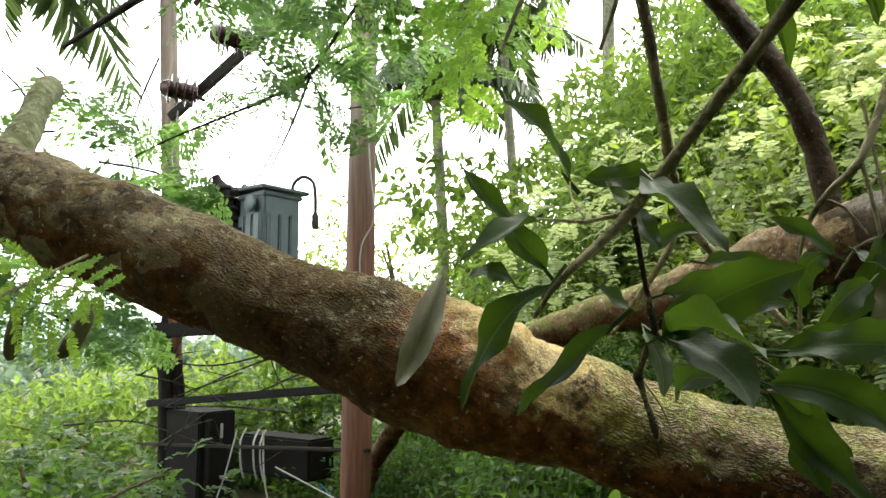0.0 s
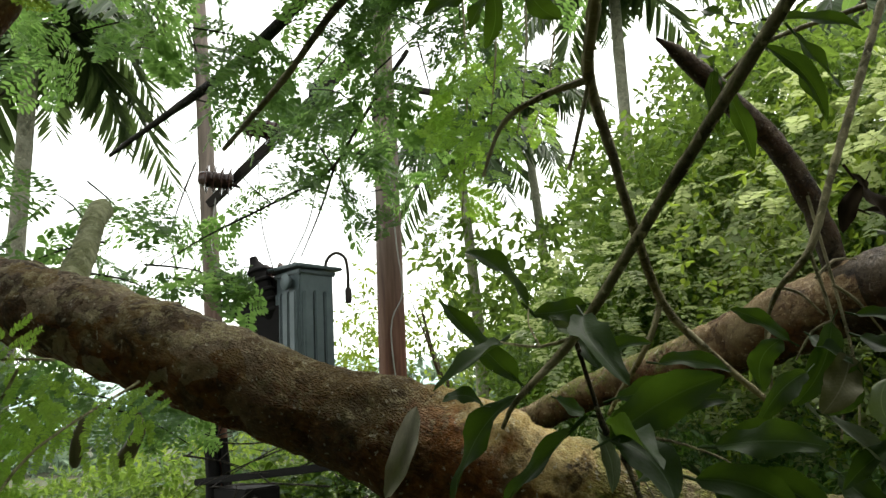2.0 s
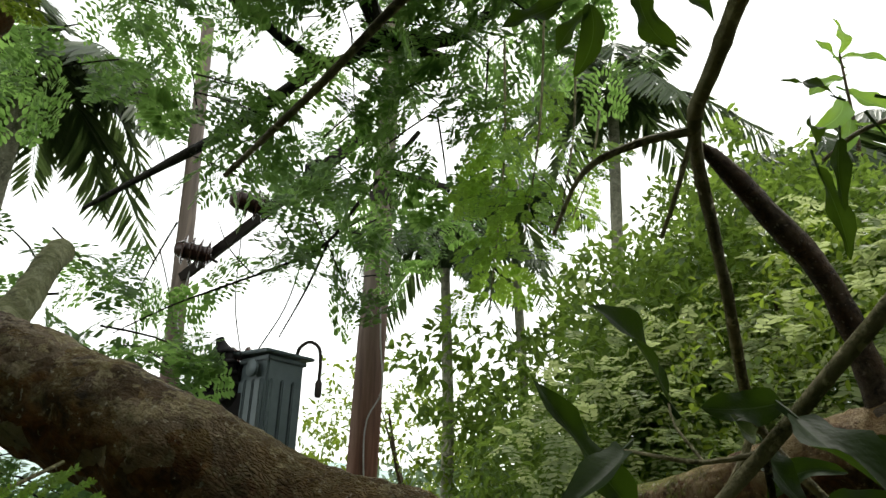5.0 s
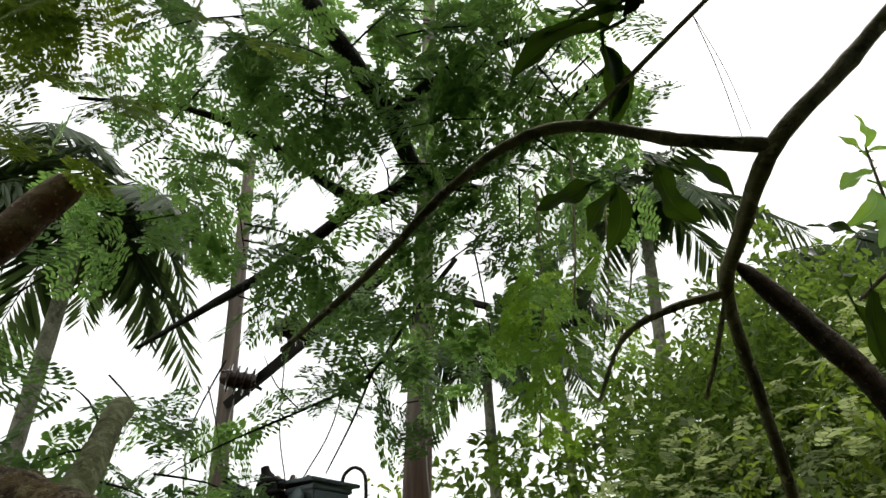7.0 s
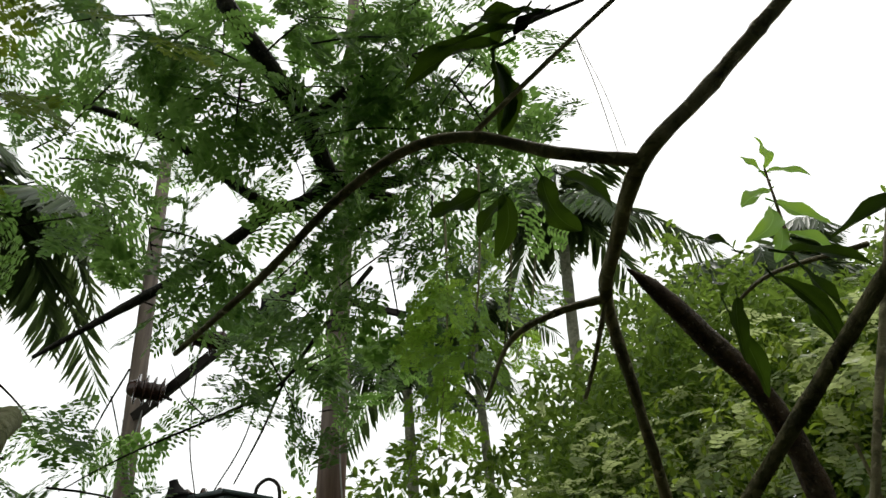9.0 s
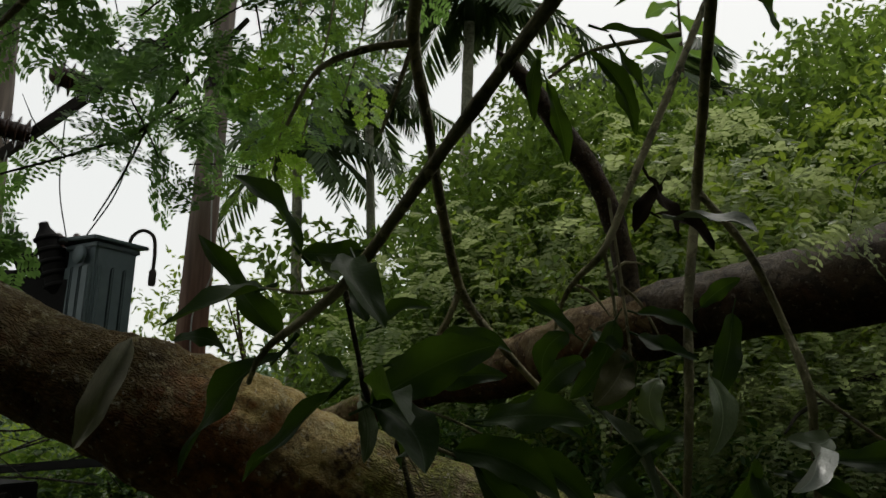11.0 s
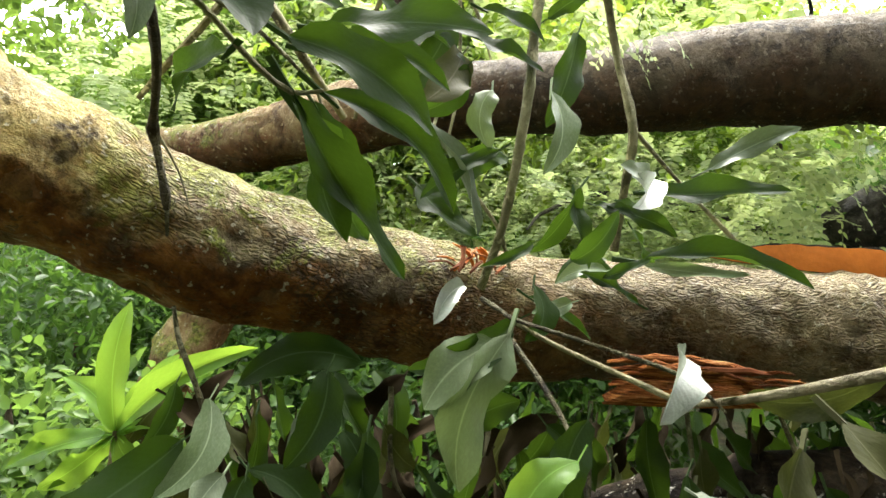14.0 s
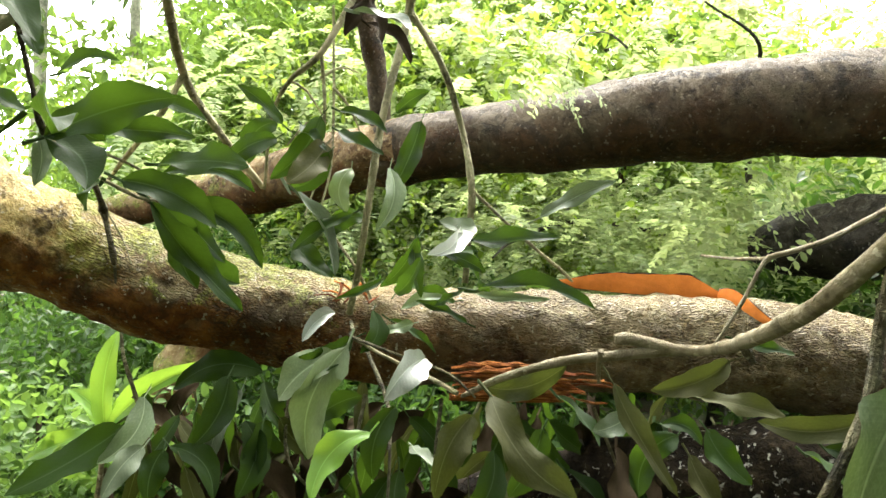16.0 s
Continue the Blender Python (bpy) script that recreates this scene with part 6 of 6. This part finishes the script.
part("foliage", soup("foliage", broad, BUSH_YELLOW), BUSH_YELLOW, lace_tree, "broad yellow-green leaves")["kind"] = "stuff"
for pts in ([(6.0, 4.5, -.1, .09), (5.6, 4.0, 1.0, .06), (4.8, 3.2, 1.62, .035), (4.3, 2.7, 1.68, .02), (3.7, 2.25, 1.5, .008)], [(4.8, 3.2, 1.62, .02), (4.4, 2.5, 1.85, .014), (3.9, 2.05, 1.75, .006)],
            [(4.8, 3.2, 1.62, .03), (3.6, 3.6, 1.75, .022), (2.7, 3.2, 1.55, .012), (2.4, 3.0, 1.42, .006)], [(4.8, 3.2, 1.62, .03), (4.4, 3.0, 2.6, .02), (4.0, 2.6, 2.85, .012), (3.4, 2.5, 2.95, .006)],
            [(4.4, 3.0, 2.6, .02), (4.6, 2.4, 2.75, .012), (4.3, 1.9, 2.8, .006)]):
    part("limb", tube(pts, 8, 0.08, 0.15, 8.0), BARK_DARK, lace_tree)
tip = []
for k in range(22):
    d = rng.normal(size=3) * (0.7, 0.4, 0.6) - (0, 0, 0.35)
    tip += feather(np.array((2.20, 2.18, 2.20)) + rng.normal(size=3) * 0.06, d, 0.13, 5, 0.05, 0.3, np.cross(d, (0.2, -0.7, 0.6)), rng)
for k in range(60):
    d = rng.normal(size=3) - (0, 0.2, 0.4)
    q = np.array((3.22, 1.95, 1.72)) + rng.normal(size=3) * (0.20, 0.16, 0.13)
    tip += feather(q, d, 0.14, 5, 0.05, 0.4, np.cross(d, (0.2, -0.7, 0.6)), rng, 1.0, 0.5)
part("leafy_tip", soup("leafy_tip", tip, LACE), LACE, lace_tree)["kind"] = "stuff"
part("limb", tube([(3.2, 2.9, 2.75, .008), (2.7, 2.5, 2.62, .005), (2.3, 2.22, 2.42, .003), (2.20, 2.18, 2.20, .002)], 6, 0.08), BARK_DARK, lace_tree)
bush("broadleaf_tree", "deep green tree closing the view behind", "tree", [
    ((4.0, 11.0, 2.6), (4.5, 1.8, 3.2), 2600, 9, 0.2), ((9.0, 7.5, 2.4), (3.0, 2.6, 3.2), 2200, 9, 0.2), ((10.0, 2.0, 2.2), (2.0, 4.5, 3.0), 1800, 9, 0.2)], BUSH, "leafy trees")
bush("broadleaf_tree", "pale green tree with a sparse crown behind the poles", "tree", [((-1.2, 12.5, 2.3), (2.6, 1.4, 2.0), 600, 8, 0.13), ((-5.5, 13, 0.5), (3.0, 1.4, 1.0), 400, 8, 0.13)], BUSH_YELLOW, "leafy trees")
bush("shrub", "low dense green shrubs round the poles", "shrub", [((-4.9, 8.9, 0.1), (2.8, 1.4, 0.9), 1300, 9, 0.13), ((-1.4, 8.6, 0.2), (2.2, 1.0, 1.5), 1300, 9, 0.13)], BUSH, "shrubs")
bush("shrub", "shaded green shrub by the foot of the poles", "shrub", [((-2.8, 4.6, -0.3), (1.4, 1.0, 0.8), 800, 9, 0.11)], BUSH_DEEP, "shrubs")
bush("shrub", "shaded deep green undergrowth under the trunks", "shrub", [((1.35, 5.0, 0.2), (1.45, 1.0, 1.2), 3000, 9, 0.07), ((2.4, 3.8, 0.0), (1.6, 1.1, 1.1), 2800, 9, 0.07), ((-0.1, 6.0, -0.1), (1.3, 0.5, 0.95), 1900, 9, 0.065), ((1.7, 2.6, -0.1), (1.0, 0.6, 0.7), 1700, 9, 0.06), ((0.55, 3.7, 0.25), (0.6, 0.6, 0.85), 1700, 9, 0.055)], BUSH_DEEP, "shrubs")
# stands in for the shadowed hollow beside the log
bush("shrub", "dark bush round the rotting log", "shrub", [((4.2, 1.9, 1.1), (0.8, 0.6, 0.8), 600, 9, 0.09)], BUSH_DEEP, "shrubs")
bush("shrub", "bright leafy weeds on the forest floor", "shrub", [((0.55, 2.45, 0.28), (0.6, 0.4, 0.5), 700, 8, 0.048, 0.45, 0.13, 0.1, 0.62), ((0.30, 3.0, 0.1), (0.45, 0.5, 0.6), 600, 8, 0.048, 0.45, 0.13, 0.1, 0.62)], WEED, "shrubs")
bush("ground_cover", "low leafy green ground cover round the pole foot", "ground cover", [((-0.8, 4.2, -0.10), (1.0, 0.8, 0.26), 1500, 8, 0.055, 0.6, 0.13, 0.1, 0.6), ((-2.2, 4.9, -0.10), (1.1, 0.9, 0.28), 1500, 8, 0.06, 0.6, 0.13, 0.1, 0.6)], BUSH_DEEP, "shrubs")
fern = thing("fern_shrub", "fine-leaved feathery undergrowth below the trunk", "shrub", "shrubs")
for at, size, count, length, leaflet, pairs in (((-3.6, 5.6, 0.35), (1.5, 0.7, 0.7), 420, 0.28, 0.07, 8), ((0.55, 3.3, 0.2), (0.5, 0.5, 0.5), 200, 0.22, 0.05, 9), ((-2.0, 7.9, 0.45), (1.3, 0.5, 0.7), 300, 0.28, 0.08, 8)):
    part("stem", tube([(at[0], at[1], -.15, .03), (at[0] + .1, at[1], at[2], .02), (at[0], at[1], at[2] + size[2] * 0.6, .008)], 7, 0.1, 0.1, 8.0), BARK_GREY, fern)
    part("foliage", soup("foliage", lacy(at, size, count, length, leaflet, pairs, rng), BUSH_DEEP), BUSH_DEEP, fern)["kind"] = "stuff"
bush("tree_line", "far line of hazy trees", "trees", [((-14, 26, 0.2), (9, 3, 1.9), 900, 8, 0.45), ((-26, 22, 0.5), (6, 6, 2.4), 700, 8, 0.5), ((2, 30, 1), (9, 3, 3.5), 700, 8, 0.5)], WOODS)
# unseen crowns behind the viewer, added to block sky light
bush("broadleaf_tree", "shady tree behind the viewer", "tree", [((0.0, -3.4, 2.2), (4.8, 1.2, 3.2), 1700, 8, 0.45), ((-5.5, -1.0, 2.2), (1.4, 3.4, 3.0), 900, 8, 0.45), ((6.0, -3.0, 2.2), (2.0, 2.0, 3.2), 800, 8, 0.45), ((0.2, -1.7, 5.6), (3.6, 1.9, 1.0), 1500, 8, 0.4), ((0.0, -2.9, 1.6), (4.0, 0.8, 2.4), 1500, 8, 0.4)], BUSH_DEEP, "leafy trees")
# log made thicker to cover the background shadow as well
log = thing("rotting_log", "dark wet rotting log half hidden in the leaves", "log")
part("log", tube([(3.22, 1.98, 1.53, .05), (3.28, 1.88, 1.55, .12), (3.38, 1.72, 1.58, .165), (3.60, 1.45, 1.62, .19), (4.2, .8, 1.4, .21), (5.6, -.6, -.1, .24)], 24, 0.05, 0.25, 5), BARK_DARK, log)
stump = thing("stump", "lichened leaning stump in the undergrowth", "stump")
part("stump", tube([(1.02, 2.78, 1.20, .07), (.88, 2.80, 1.02, .085), (.78, 2.83, .86, .095), (.70, 2.88, .5, .10), (.66, 2.9, -.15, .11)], 18, 0.03, 0.3, 11), BARK, stump)
under = thing("lower_log", "dark lichened log under the fallen trunk", "log")
part("log", tube([(1.35, 1.45, .62, .11), (1.6, 1.15, .78, .12), (1.80, .93, .865, .125), (2.05, .70, .905, .13), (2.6, .2, .84, .13), (4.2, -1.0, -.1, .13)], 20, 0.04, 0.25, 8), LOG_WET, under)
